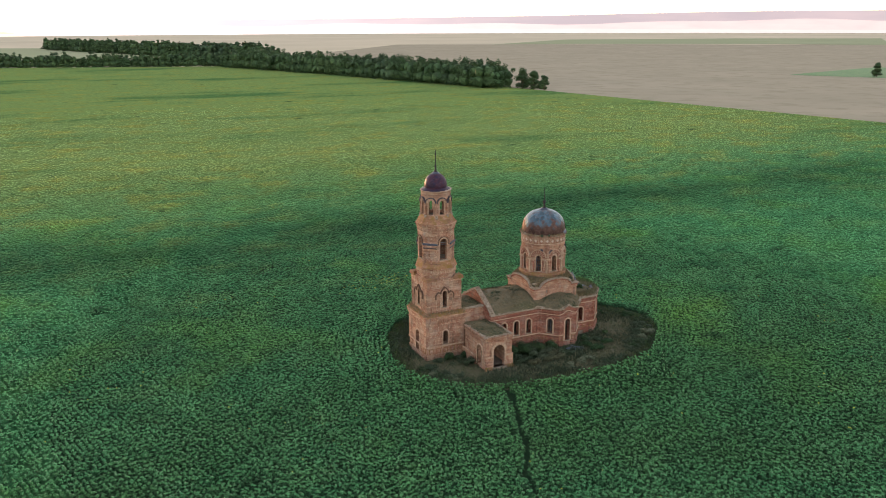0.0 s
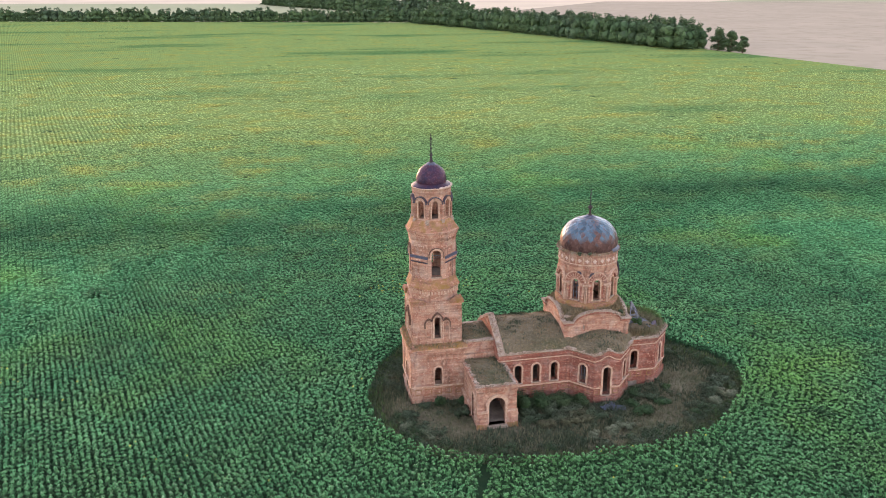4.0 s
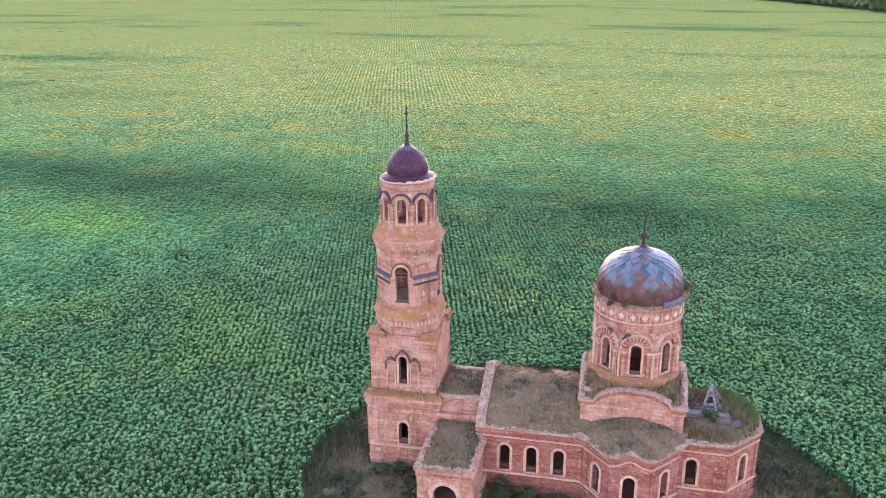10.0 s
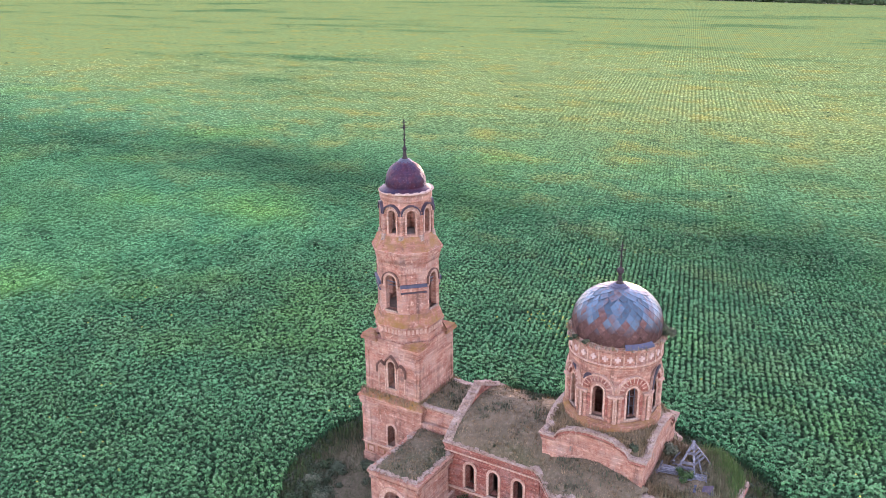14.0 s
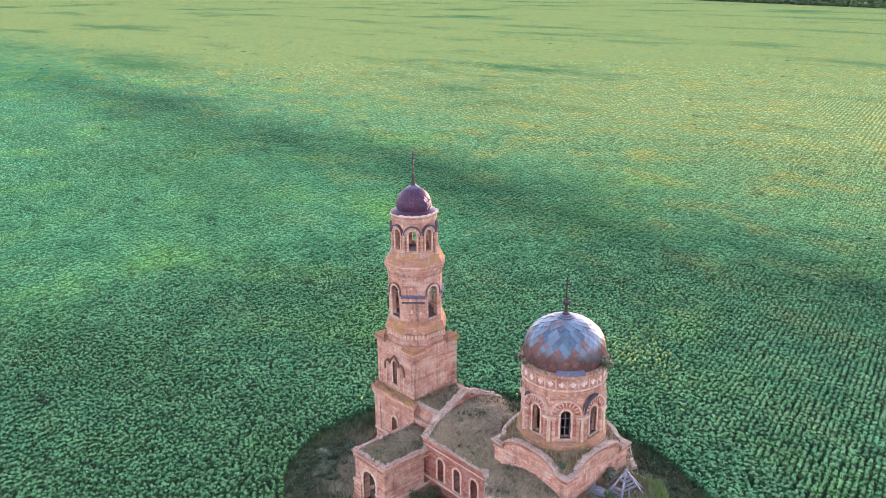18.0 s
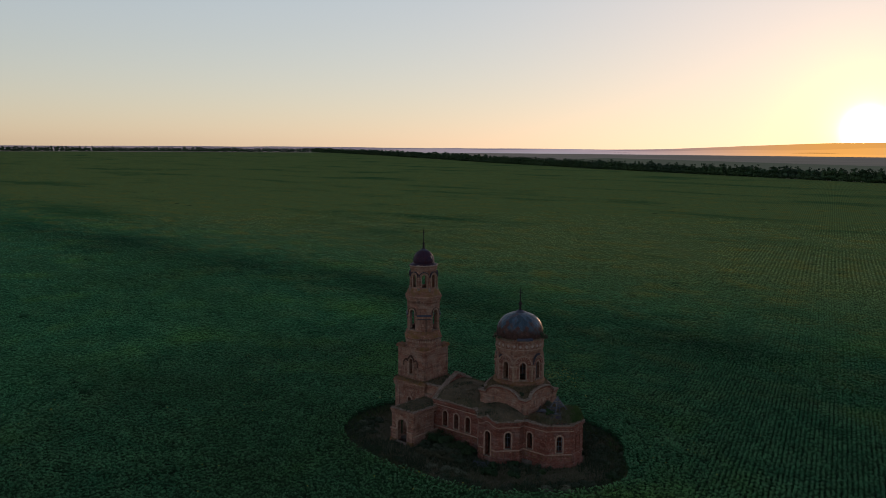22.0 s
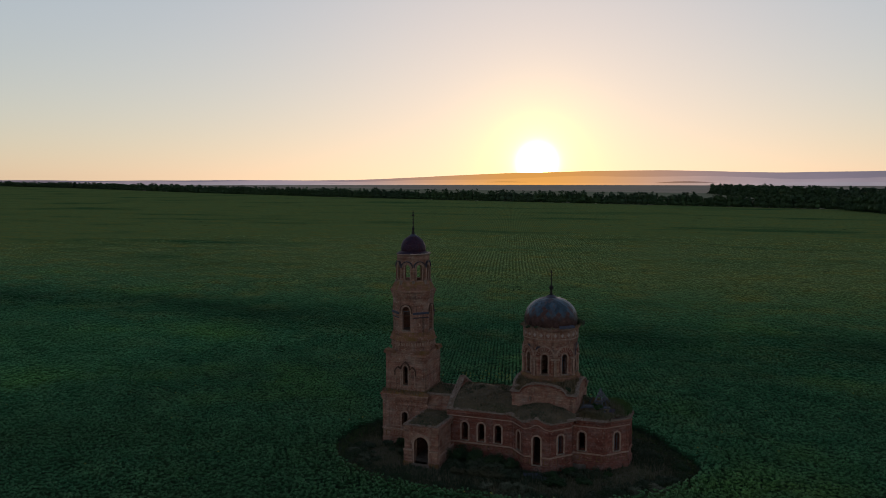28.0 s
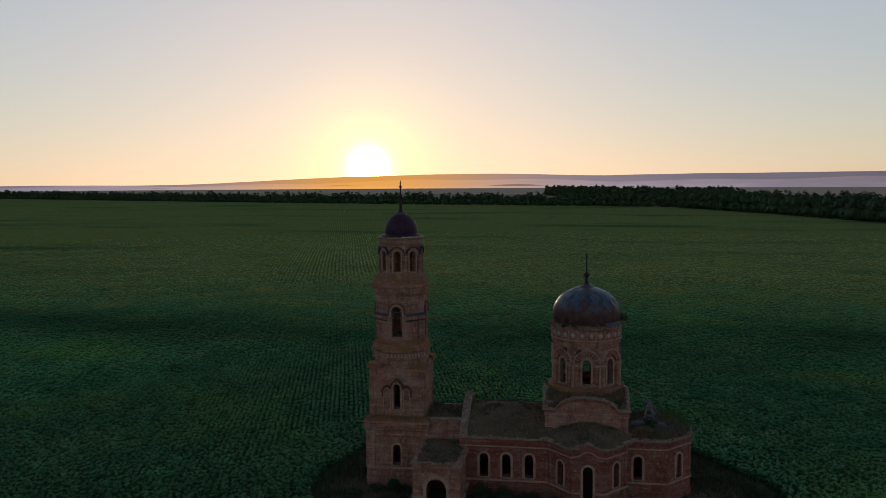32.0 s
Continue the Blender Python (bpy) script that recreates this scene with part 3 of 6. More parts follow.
def tower():
    south, east, north, west = (Face((0, -1), (0, -1)), Face((1, 0), (1, 0)), Face((0, 1), (0, 1)), Face((-1, 0), (-1, 0)))

    def at(f, half):
        g = Face((0, 0), (f.n.x, f.n.y))
        g.o = f.n * half
        return g

    faces = (south, east, north, west)
    # base storey
    for k, f in enumerate(faces):
        g = at(f, 3.45)
        ops = [(0.0, 0.9, 2.54, 4.83)] if k in (0, 2) else ([(0.0, 1.5, 0.3, 4.4)] if k == 3 else [])
        w = part("base_wall", made(holed, g, 6.9 if k in (0, 2) else 5.1, 0.9, 0.0, 6.5, ops), BRICK_TOWER, church, "pinkish weathered brick wall of the tower base")
        if k in (0, 2):
            window_set(g, 0, 0.9, 2.54, 4.83, church)
        if k == 3:
            part("blind_arch", made(ring_of, g, 0, 1.5, 0.3, 4.4, 0.25, -0.1, 0.1), TRIM, church)
        for s in (-2.95, 2.95):
            part("corner_pilaster", made(slab, g, s - 0.48, s + 0.48, 0.0, 0.1, 2.3, 6.2), BRICK_TOWER, church)
        part("string_course", made(slab, g, -3.62, 3.62, 0.0, 0.17, 2.12, 2.3), TRIM, church)
        part("plinth", made(slab, g, -3.58, 3.58, 0.0, 0.13, 0.0, 0.85), BRICK_TOWER, church)
        for s in (-2.6, -1.3, 0.0, 1.3, 2.6):
            if k == 3 and abs(s) < 1.4:
                continue
            bm = bmesh.new()
            for a, b, c, e in ((-.42, .42, 1.05, 1.15), (-.42, .42, 1.8, 1.9), (-.42, -.32, 1.15, 1.8), (.32, .42, 1.15, 1.8)):
                slab(bm, g, s + a, s + b, 0.0, 0.07, c, e)
            part("plinth_panel", bm, BRICK_MOSSY, church)
    part("base_cornice", made(squared, [(3.45, 5.75), (3.56, 5.8), (3.56, 6.0), (3.5, 6.05), (3.5, 6.4), (3.62, 6.5), (3.62, 6.75), (3.72, 6.85), (3.72, 7.2), (3.8, 7.3), (3.8, 7.45), (3.3, 7.55)], wob=0.05), BRICK_TOWER, church)
    part("grassy_ledge", made(squared, [(3.78, 7.42), (3.6, 7.75), (3.2, 8.0), (3.0, 8.1)], wob=0.14), BRICK_MOSSY, church, "mossy crumbling brick ledge")
    # second storey
    for k, f in enumerate(faces):
        g = at(f, 3.12)
        ops = [(0.0, 0.78, 8.84, 11.64)] if k != 1 else []
        part("upper_wall", made(holed, g, 6.24 if k in (0, 2) else 4.6, 0.8, 7.6, 13.7, ops), BRICK_TOWER, church, "pinkish weathered brick wall of the second storey")
        for s in (-2.75, 2.75):
            part("corner_pilaster", made(slab, g, s - 0.09, s + 0.09, 0.0, 0.1, 8.4, 12.2), BRICK_TOWER, church)
        if k != 1:
            win = window_set(g, 0, 0.78, 8.84, 11.64, church, wide=0.2)
            for s in (-1.12, 1.12):
                part("side_niche", made(ring_of, g, s, 0.66, 8.5, 11.1, 0.1, 0.0, 0.1), TRIM, win)
            hood = [(-1.62, 10.3), (-1.62, 10.95), (-1.42, 11.3), (-1.12, 11.52), (-0.86, 11.28), (-0.72, 11.2), (-0.62, 11.6), (-0.36, 11.95), (0.0, 12.28)]
            part("ogee_hood", made(moulding, g, hood + [(-s, z) for s, z in hood[-2::-1]], 0.15, 0.0, 0.24), DARK_BRICK, win, "dark three-lobed moulding over the window")
            for s, z0, z1 in ((-1.2, 12.15, 12.75), (1.2, 12.15, 12.75), (0, 12.75, 13.45)):
                bm = bmesh.new()
                for a, b, c, e in ((-.3, -.22, 0, 1), (.22, .3, 0, 1), (-.22, .22, 0, .12), (-.22, .22, .88, 1)):
                    slab(bm, g, s + a, s + b, 0, 0.06, z0 + (z1 - z0) * c, z0 + (z1 - z0) * e)
                part("small_panel", bm, TRIM, church)
    for sx in (-1, 1):
        for sy in (-1, 1):
            bm = bmesh.new()
            poly_prism(bm, [(sx * 3.38, sy * 3.38), (sx * 1.5, sy * 3.38), (sx * 1.5, sy * 3.0), (sx * 3.0, sy * 1.5), (sx * 3.38, sy * 1.5)][::sx * sy], 13.45, 13.75)
            poly_prism(bm, [(sx * 3.28, sy * 3.28), (sx * 1.7, sy * 3.28), (sx * 3.28, sy * 1.7)][::sx * sy], 13.75, 13.98)
            part("corner_shelf", bm, BRICK_MOSSY, church, "crumbling corner shelf with weeds")
    k8 = 1 / math.cos(math.pi / 8)
    part("octagon_band", made(lathe, [(2.9 * k8, 13.6), (2.95 * k8, 14.3), (3.12 * k8, 14.35), (3.12 * k8, 14.5), (3.02 * k8, 14.52), (3.02 * k8, 15.1), (3.18 * k8, 15.15), (3.24 * k8, 15.4)], 8, turn=0.5), BRICK_TOWER, church)
    for k in range(8):
        a = math.pi / 4 * k
        g = Face((3.02 * math.cos(a), 3.02 * math.sin(a)), (math.cos(a), math.sin(a)))
        for j in range(6):
            s = -1.0 + 0.4 * j
            part("band_block", made(slab, g, s - 0.12, s + 0.12, 0, 0.07, 14.6, 15.05), TRIM, church)
    part("mossy_skirt", made(lathe, [(3.28 * k8, 15.4), (3.15 * k8, 15.6), (2.9 * k8, 16.2), (2.72 * k8, 16.65)], 8, turn=0.5, wob=0.12), BRICK_MOSSY, church, "yellow mossy sloping brick skirt")
    # slabs added inside to close each tier and keep its openings dark
    part("added_tower_floor", made(lathe, [(2.9, 8.0), (2.9, 8.2)], 8, turn=0.5, cap=True), FLOOR_DARK, church)
    part("added_tower_floor", made(lathe, [(2.6, 16.3), (2.6, 16.5)], 8, turn=0.5, cap=True), FLOOR_DARK, church)
    part("added_tower_floor", made(lathe, [(2.3, 23.3), (2.3, 23.6)], 8, turn=0.5, cap=True), FLOOR_DARK, church)
    # third storey: octagon with four open arches
    ap = 2.78
    side = 2 * ap * math.tan(math.pi / 8)
    for k in range(8):
        a = math.pi / 4 * k
        g = Face((ap * math.cos(a), ap * math.sin(a)), (math.cos(a), math.sin(a)))
        open_ = k % 2 == 0
        part("belfry_wall", made(holed, g, side, 0.55, 16.4, 22.4, [(0, 1.2, 16.9, 20.35)] if open_ else []), BRICK_TOWER, church, "weathered brick wall of the belfry octagon")
        if open_:
            win = part("belfry_arch", made(ring_of, g, 0, 1.2, 19.2, 20.35, 0.26, 0.0, 0.09), TRIM, church)
            part("arch_hood", made(ring_of, g, 0, 1.72, 19.4, 20.61, 0.1, 0.0, 0.2, feet=True), DARK_BRICK, win, "dark curved metal hood")
            part("sill", made(slab, g, -0.7, 0.7, -0.3, 0.14, 16.72, 16.9), RUBBLE, win)
            bm = bmesh.new()
            rod(bm, g.p(-0.6, -0.3, 19.6), g.p(0.6, -0.3, 19.6), 0.05)
            rod(bm, g.p(-0.6, -0.35, 19.25), g.p(0.6, -0.35, 19.25), 0.04)
            part("tie_beam", bm, TIMBER, win)
        else:
            part("flashing", made(slab, g, -side / 2 - 0.12, side / 2 + 0.12, 0.0, 0.22, 19.25, 19.55), BLUE_METAL, church, "slate blue metal flashing strip")
            part("brick_band", made(slab, g, -side / 2 - 0.05, side / 2 + 0.05, 0.0, 0.12, 18.9, 19.25), BRICK_TOWER, church)
            part("dark_strip", made(slab, g, -side / 2 - 0.06, side / 2 + 0.06, 0.0, 0.16, 18.68, 18.8), DARK_METAL, church)
            bm = bmesh.new()
            slab(bm, g, -0.07, 0.07, 0, 0.06, 17.2, 18.4)
            slab(bm, g, -0.35, 0.35, 0, 0.05, 17.85, 17.98)
            part("brick_cross", bm, BRICK_TOWER, church)
            for j in range(6):
                part("dentil", made(slab, g, -0.72 + 0.26 * j, -0.58 + 0.26 * j, 0, 0.08, 20.75, 21.05), TRIM, church)
        for j in range(8):
            s = -side / 2 + side * (j + 0.5) / 8
            part("dentil", made(slab, g, s - 0.08, s + 0.08, 0, 0.1, 21.45, 21.65), BRICK_TOWER, church)
    part("belfry_cornice", made(lathe, [(2.78 * k8, 21.62), (2.9 * k8, 21.68), (2.9 * k8, 22.0), (3.02 * k8, 22.05), (3.02 * k8, 22.35), (3.16 * k8, 22.42), (3.16 * k8, 22.7), (2.6 * k8, 22.8)], 8, turn=0.5, wob=0.04), BRICK_TOWER, church)
    part("mossy_skirt", made(lathe, [(3.14 * k8, 22.68), (2.95 * k8, 22.95), (2.6 * k8, 23.6), (2.35 * k8, 24.0)], 8, turn=0.5, wob=0.12), BRICK_MOSSY, church, "yellow mossy sloping brick skirt")
    # lantern with eight arches
    ap = 2.22
    side = 2 * ap * math.tan(math.pi / 8)
    for k in range(8):
        a = math.pi / 4 * k
        g = Face((ap * math.cos(a), ap * math.sin(a)), (math.cos(a), math.sin(a)))
        part("lantern_wall", made(holed, g, side, 0.42, 23.7, 27.5, [(0, 0.82, 24.15, 26.45)]), BRICK_TOWER, church, "brick lantern wall with an open arch")
        win = part("lantern_arch", made(ring_of, g, 0, 0.82, 24.2, 26.45, 0.16, -0.05, 0.1), TRIM, church)
        for j in range(11):
            u0, u1 = math.pi * (j + 0.12) / 11, math.pi * (j + 0.88) / 11
            ring = [(0.57, u0), (0.57, u1), (0.83, u1), (0.83, u0)]
            part("voussoir", made(hexa, [g.p(r * math.cos(u), 0.0, 26.04 + r * math.sin(u)) for r, u in ring] + [g.p(r * math.cos(u), 0.15, 26.04 + r * math.sin(u)) for r, u in ring]), TRIM, win)
        part("arch_hood", made(ring_of, g, 0, 1.66, 25.95, 26.87, 0.13, 0.0, 0.3, feet=False), DARK_METAL, win, "dark curved metal hood")
        b = a + math.pi / 8
        part("lantern_pilaster", made(rod, (ap * k8 * math.cos(b), ap * k8 * math.sin(b), 23.9), (ap * k8 * math.cos(b), ap * k8 * math.sin(b), 26.3), 0.2, 8), BRICK_TOWER, church)
        part("pilaster_foot", made(rod, (2.5 * math.cos(b), 2.5 * math.sin(b), 23.5), (2.5 * math.cos(b), 2.5 * math.sin(b), 24.15), 0.3, 6, 0.24), RUBBLE, church)
    part("lantern_drum", made(lathe, [(2.36, 27.2), (2.42, 27.3), (2.42, 27.85), (2.52, 27.9)], 40), BRICK_TOWER, church, smooth=False)
    part("lantern_ceiling", made(lathe, [(2.4, 27.3), (2.4, 27.4)], 16, cap=True), FLOOR_DARK, church)
    bm = bmesh.new()
    for j in range(28):
        a0, a1 = radians(-78 + 5 * j), radians(-73 + 5 * j)
        r1 = 2.56 + 0.05 * math.sin(j * 2.3)
        hexa(bm, [(r * math.cos(a), r * math.sin(a), z) for z in (27.98, 28.1 + 0.03 * math.sin(j * 1.7)) for r, a in ((2.2, a0), (r1, a0), (r1, a1), (2.2, a1))])
    part("plaster_rim", bm, PALE, church, "pale bare plaster rim where the flashing is gone")
    part("dome_rim", made(lathe, [(2.36, 27.86), (2.5, 27.9), (2.5, 28.0), (2.3, 28.04)], 40, wob=0.08), TRIM, church, "broken pale plaster rim")
    part("dome_flashing", made(lathe, [(2.46, 28.0), (2.3, 28.14), (2.02, 28.3), (1.8, 28.38)], 32), PURPLE_METAL, church, "slate blue flashing round the dome foot")
    shell_ = [(1.8, 28.3), (1.85, 28.6), (1.83, 28.95), (1.74, 29.35), (1.57, 29.75), (1.28, 30.12), (0.94, 30.4), (0.56, 30.58), (0.25, 30.64)]
    dome = part("tower_dome", made(lathe, [(r - 0.03, z - 0.01) for r, z in shell_], 32), PURPLE_METAL, church, "plum-coloured sheet metal tower dome", smooth=True)
    sheets(dome, 0.0, shell_, PURPLE_METAL, 22, 0.3, 0.6, 43)
    rng = random.Random(41)
    bm = bmesh.new()
    for _ in range(34):
        a, z = radians(rng.uniform(2, 64)), 28.3 + 1.5 * rng.random() ** 2.2
        w, h, tilt = rng.uniform(0.02, 0.07), rng.uniform(0.08, 0.3), rng.uniform(-0.06, 0.06)
        quad = []
        for da, dz in ((-w, 0), (w, 0), (w * 0.4 + tilt, h), (-w * 0.6 + tilt, h * 0.8)):
            zz = min(z + dz, 30.3)
            r = next(r0 + (r1 - r0) * (zz - z0) / (z1 - z0) for (r0, z0), (r1, z1) in zip(shell_, shell_[1:]) if z0 <= zz <= z1)
            quad.append((a + da, r, zz))
        hexa(bm, [((r + lift) * math.cos(t), (r + lift) * math.sin(t), zz) for lift in (-0.02, 0.05) for t, r, zz in quad])
    part("torn_patch", bm, PALE, dome, "torn pale slivers where dome sheets are peeled off")
    part("dome_collar", made(lathe, [(0.72, 30.42), (0.74, 30.5), (0.6, 30.56), (0.6, 30.64), (0.46, 30.68), (0.45, 30.76), (0.3, 30.8)], 24), BLUE_METAL, dome, "stepped bluish collar under the finial")
    cross = part("finial", made(lathe, [(0.3, 30.74), (0.2, 31.0), (0.13, 31.5), (0.2, 31.58), (0.21, 31.72), (0.13, 31.84), (0.09, 32.0)], 16), IRON, church, "black iron finial")
    bm = bmesh.new()
    rod(bm, (0, 0, 31.8), (0, 0, 34.35), 0.075, 6, 0.05)
    lathe(bm, [(0.06, 32.35), (0.14, 32.5), (0.06, 32.65)], 8)
    lathe(bm, [(0.05, 33.4), (0.15, 33.62), (0.04, 33.95)], 8)
    cf = Face((0, 0), (0.85, -0.5))
    for z, h in ((34.05, 0.16), (33.62, 0.36)):
        rod(bm, cf.p(-h, 0, z), cf.p(h, 0, z), 0.04)
    rod(bm, cf.p(-0.2, 0, 33.05), cf.p(0.2, 0, 32.92), 0.04)
    part("cross", bm, IRON, cross, "iron cross with bulbs on a stout pole")


tower()


def porch():
    x0, x1, ys, yn = 3.25, 8.15, -11.25, -3.4
    front = Face(((x0 + x1) / 2, ys), (0, -1))
    part("porch_front", made(holed, front, x1 - x0, 0.7, 0.0, 5.2, [(0, 2.05, 0.35, 4.05)]), BRICK_TOWER, church, "pinkish brick porch front with an open arch")
    arch_ = part("porch_arch", made(ring_of, front, 0, 2.05, 0.35, 4.05, 0.32, -0.1, 0.12), TRIM, church, "pale arch round the porch entrance")
    part("arch_moulding", made(ring_of, front, 0, 2.69, 2.7, 4.37, 0.12, 0.0, 0.2, feet=False), TRIM, arch_)
    part("threshold", made(slab, front, -1.3, 1.3, -0.7, 0.5, 0.0, 0.35), RUBBLE, church)
    west = Face((x0, (ys + yn) / 2), (-1, 0))
    part("porch_side", made(holed, west, yn - ys - 1.4, 0.7, 0.0, 5.2, [(2.0, 1.6, 0.35, 3.8)]), BRICK_TOWER, church, "pinkish brick porch side wall")
    part("side_arch", made(ring_of, west, 2.0, 1.6, 0.35, 3.8, 0.26, -0.1, 0.1), TRIM, church)
    east = Face((x1, (ys - 5.45) / 2), (1, 0))
    part("porch_side", made(holed, east, -5.45 - ys - 1.4, 0.7, 0.0, 5.2, []), BRICK_TOWER, church, "pinkish brick porch side wall")
    for f, half in ((front, 2.45), (east, 2.9), (west, 3.9)):
        for s in ((-1.85, 1.85) if f is front else ()):
            part("pier", made(slab, f, s - 0.62, s + 0.62, 0.0, 0.28, 0.0, 2.1), BRICK_TOWER, church)
            part("pier_cap", made(slab, f, s - 0.66, s + 0.66, 0.0, 0.34, 2.1, 2.3), TRIM, church)
            part("pier_foot", made(hexa, [f.p(s - 0.62, 0.0, 0.62), f.p(s + 0.62, 0.0, 0.62), f.p(s + 0.76, 0.0, 0.0), f.p(s - 0.76, 0.0, 0.0), f.p(s - 0.62, 0.3, 0.62), f.p(s + 0.62, 0.3, 0.62), f.p(s + 0.76, 0.5, 0.0), f.p(s - 0.76, 0.5, 0.0)]), BRICK_MOSSY, church, "flared stained foot of the porch pier")
        if f is not front:
            part("plinth", made(slab, f, -half, half if f is east else 0.8, 0.0, 0.22, 0.0, 1.5), BRICK_TOWER, church)
            part("string_course", made(slab, f, -half, half if f is east else 0.8, 0.0, 0.28, 1.5, 1.66), TRIM, church)
    bm = bmesh.new()
    for za, zb, o in ((4.75, 4.95, 0.1), (5.1, 5.35, 0.12), (5.35, 5.55, 0.24)):
        slab(bm, front, -2.45 - o, 2.45 + o, -0.6, o, za, zb)
        slab(bm, east, -2.3, 2.9, -0.6, o, za, zb)
        slab(bm, west, -3.2, 3.32, -0.6, o, za, zb)
    part("porch_cornice", bm, BRICK_TOWER, church, "stepped brick cornice")
    mound("porch_roof", [(x0 + 0.1, ys + 0.1), (x1 - 0.1, ys + 0.1), (x1 - 0.1, -5.4), (7.4, -5.4), (7.4, yn), (x0 + 0.1, yn)], 5.5, 0.45)
    rubble_edge([(x0, ys + 0.15), (x1, ys + 0.15)], 5.58, 46, 11)
    rubble_edge([(x1 - 0.2, ys), (x1 - 0.2, -5.6)], 5.58, 34, 12)
    rubble_edge([(x0 + 0.2, ys), (x0 + 0.2, -4)], 5.58, 30, 13)
    part("porch_floor", made(poly_prism, [(x0 + 0.6, ys + 0.6), (x1 - 0.6, ys + 0.6), (x1 - 0.6, -5.5), (x0 + 0.6, -5.5)], 0.0, 0.3), FLOOR_DARK, church)
    part("porch_back", made(slab, Face((5.3, -3.4), (0, -1)), -2.0, 2.1, -0.3, 0, 0, 6.2), BRICK_TOWER, church)


def inside(pts, x, y):
    c = False
    for (xa, ya), (xb, yb) in zip(pts, pts[1:] + pts[:1]):
        if (ya > y) != (yb > y) and x < (xb - xa) * (y - ya) / (yb - ya) + xa:
            c = not c
    return c


ROOFS = []  # outlines with heights, on which grass grows


def edge_gap(pts, x, y):
    best = 1e9
    for (xa, ya), (xb, yb) in zip(pts, pts[1:] + pts[:1]):
        dx, dy = xb - xa, yb - ya
        t = max(0, min(1, ((x - xa) * dx + (y - ya) * dy) / (dx * dx + dy * dy + 1e-9)))
        best = min(best, math.hypot(x - xa - t * dx, y - ya - t * dy))
    return best


def mound(name, pts, z, rise, step=0.45, crest=None, label="overgrown earth roof with dry grass"):
    """A roof of earth: an uneven sheet over an outline, that swells towards its middle or by crest(x, y)."""
    xs, ys = [p[0] for p in pts], [p[1] for p in pts]
    nx, ny = max(2, int((max(xs) - min(xs)) / step)), max(2, int((max(ys) - min(ys)) / step))

    def height(x, y):
        if crest:
            h = crest(x, y)
        else:
            h = z + rise * (1 - math.exp(-edge_gap(pts, x, y) / 0.8))
        return h + 0.16 * noise.noise(Vector((x * 0.7, y * 0.7, 3.0))) + 0.05 * noise.noise(Vector((x * 3, y * 3, 1.0)))

    bm = bmesh.new()
    vs = {}
    for i in range(nx + 1):
        for j in range(ny + 1):
            x, y = min(xs) + (max(xs) - min(xs)) * i / nx, min(ys) + (max(ys) - min(ys)) * j / ny
            vs[i, j] = bm.verts.new((x, y, height(x, y)))
    for i in range(nx):
        for j in range(ny):
            q = [vs[i, j], vs[i + 1, j], vs[i + 1, j + 1], vs[i, j + 1]]
            c = sum((v.co for v in q), Vector()) / 4
            if inside(pts, c.x, c.y):
                bm.faces.new(q)
    bmesh.ops.delete(bm, geom=[v for v in bm.verts if not v.link_faces], context="VERTS")
    ROOFS.append((pts, height))
    return part(name, bm, ROOF_EARTH, church, label)


def rubble_edge(line, z, count, seed, size=0.16):
    """Loose and broken bricks along a wall top."""
    rng = random.Random(seed)
    bm = bmesh.new()
    for k in range(count):
        t = rng.random() * (len(line) - 1)
        i = min(int(t), len(line) - 2)
        a, b = line[i], line[i + 1]
        x, y = a[0] + (b[0] - a[0]) * (t - i), a[1] + (b[1] - a[1]) * (t - i)
        za = z(x, y) if callable(z) else z
        s = size * (0.6 + rng.random())
        g = Face((x + rng.uniform(-0.15, 0.15), y + rng.uniform(-0.15, 0.15)), (math.cos(rng.random() * 6), math.sin(rng.random() * 6)))
        slab(bm, g, -s, s, -s * 0.6, s * 0.6, za - 0.12, za + s * rng.uniform(0.2, 0.7))
    return tagged(part("loose_bricks", bm, RUBBLE, church), "pale broken bricks along the wall top", kind="stuff")


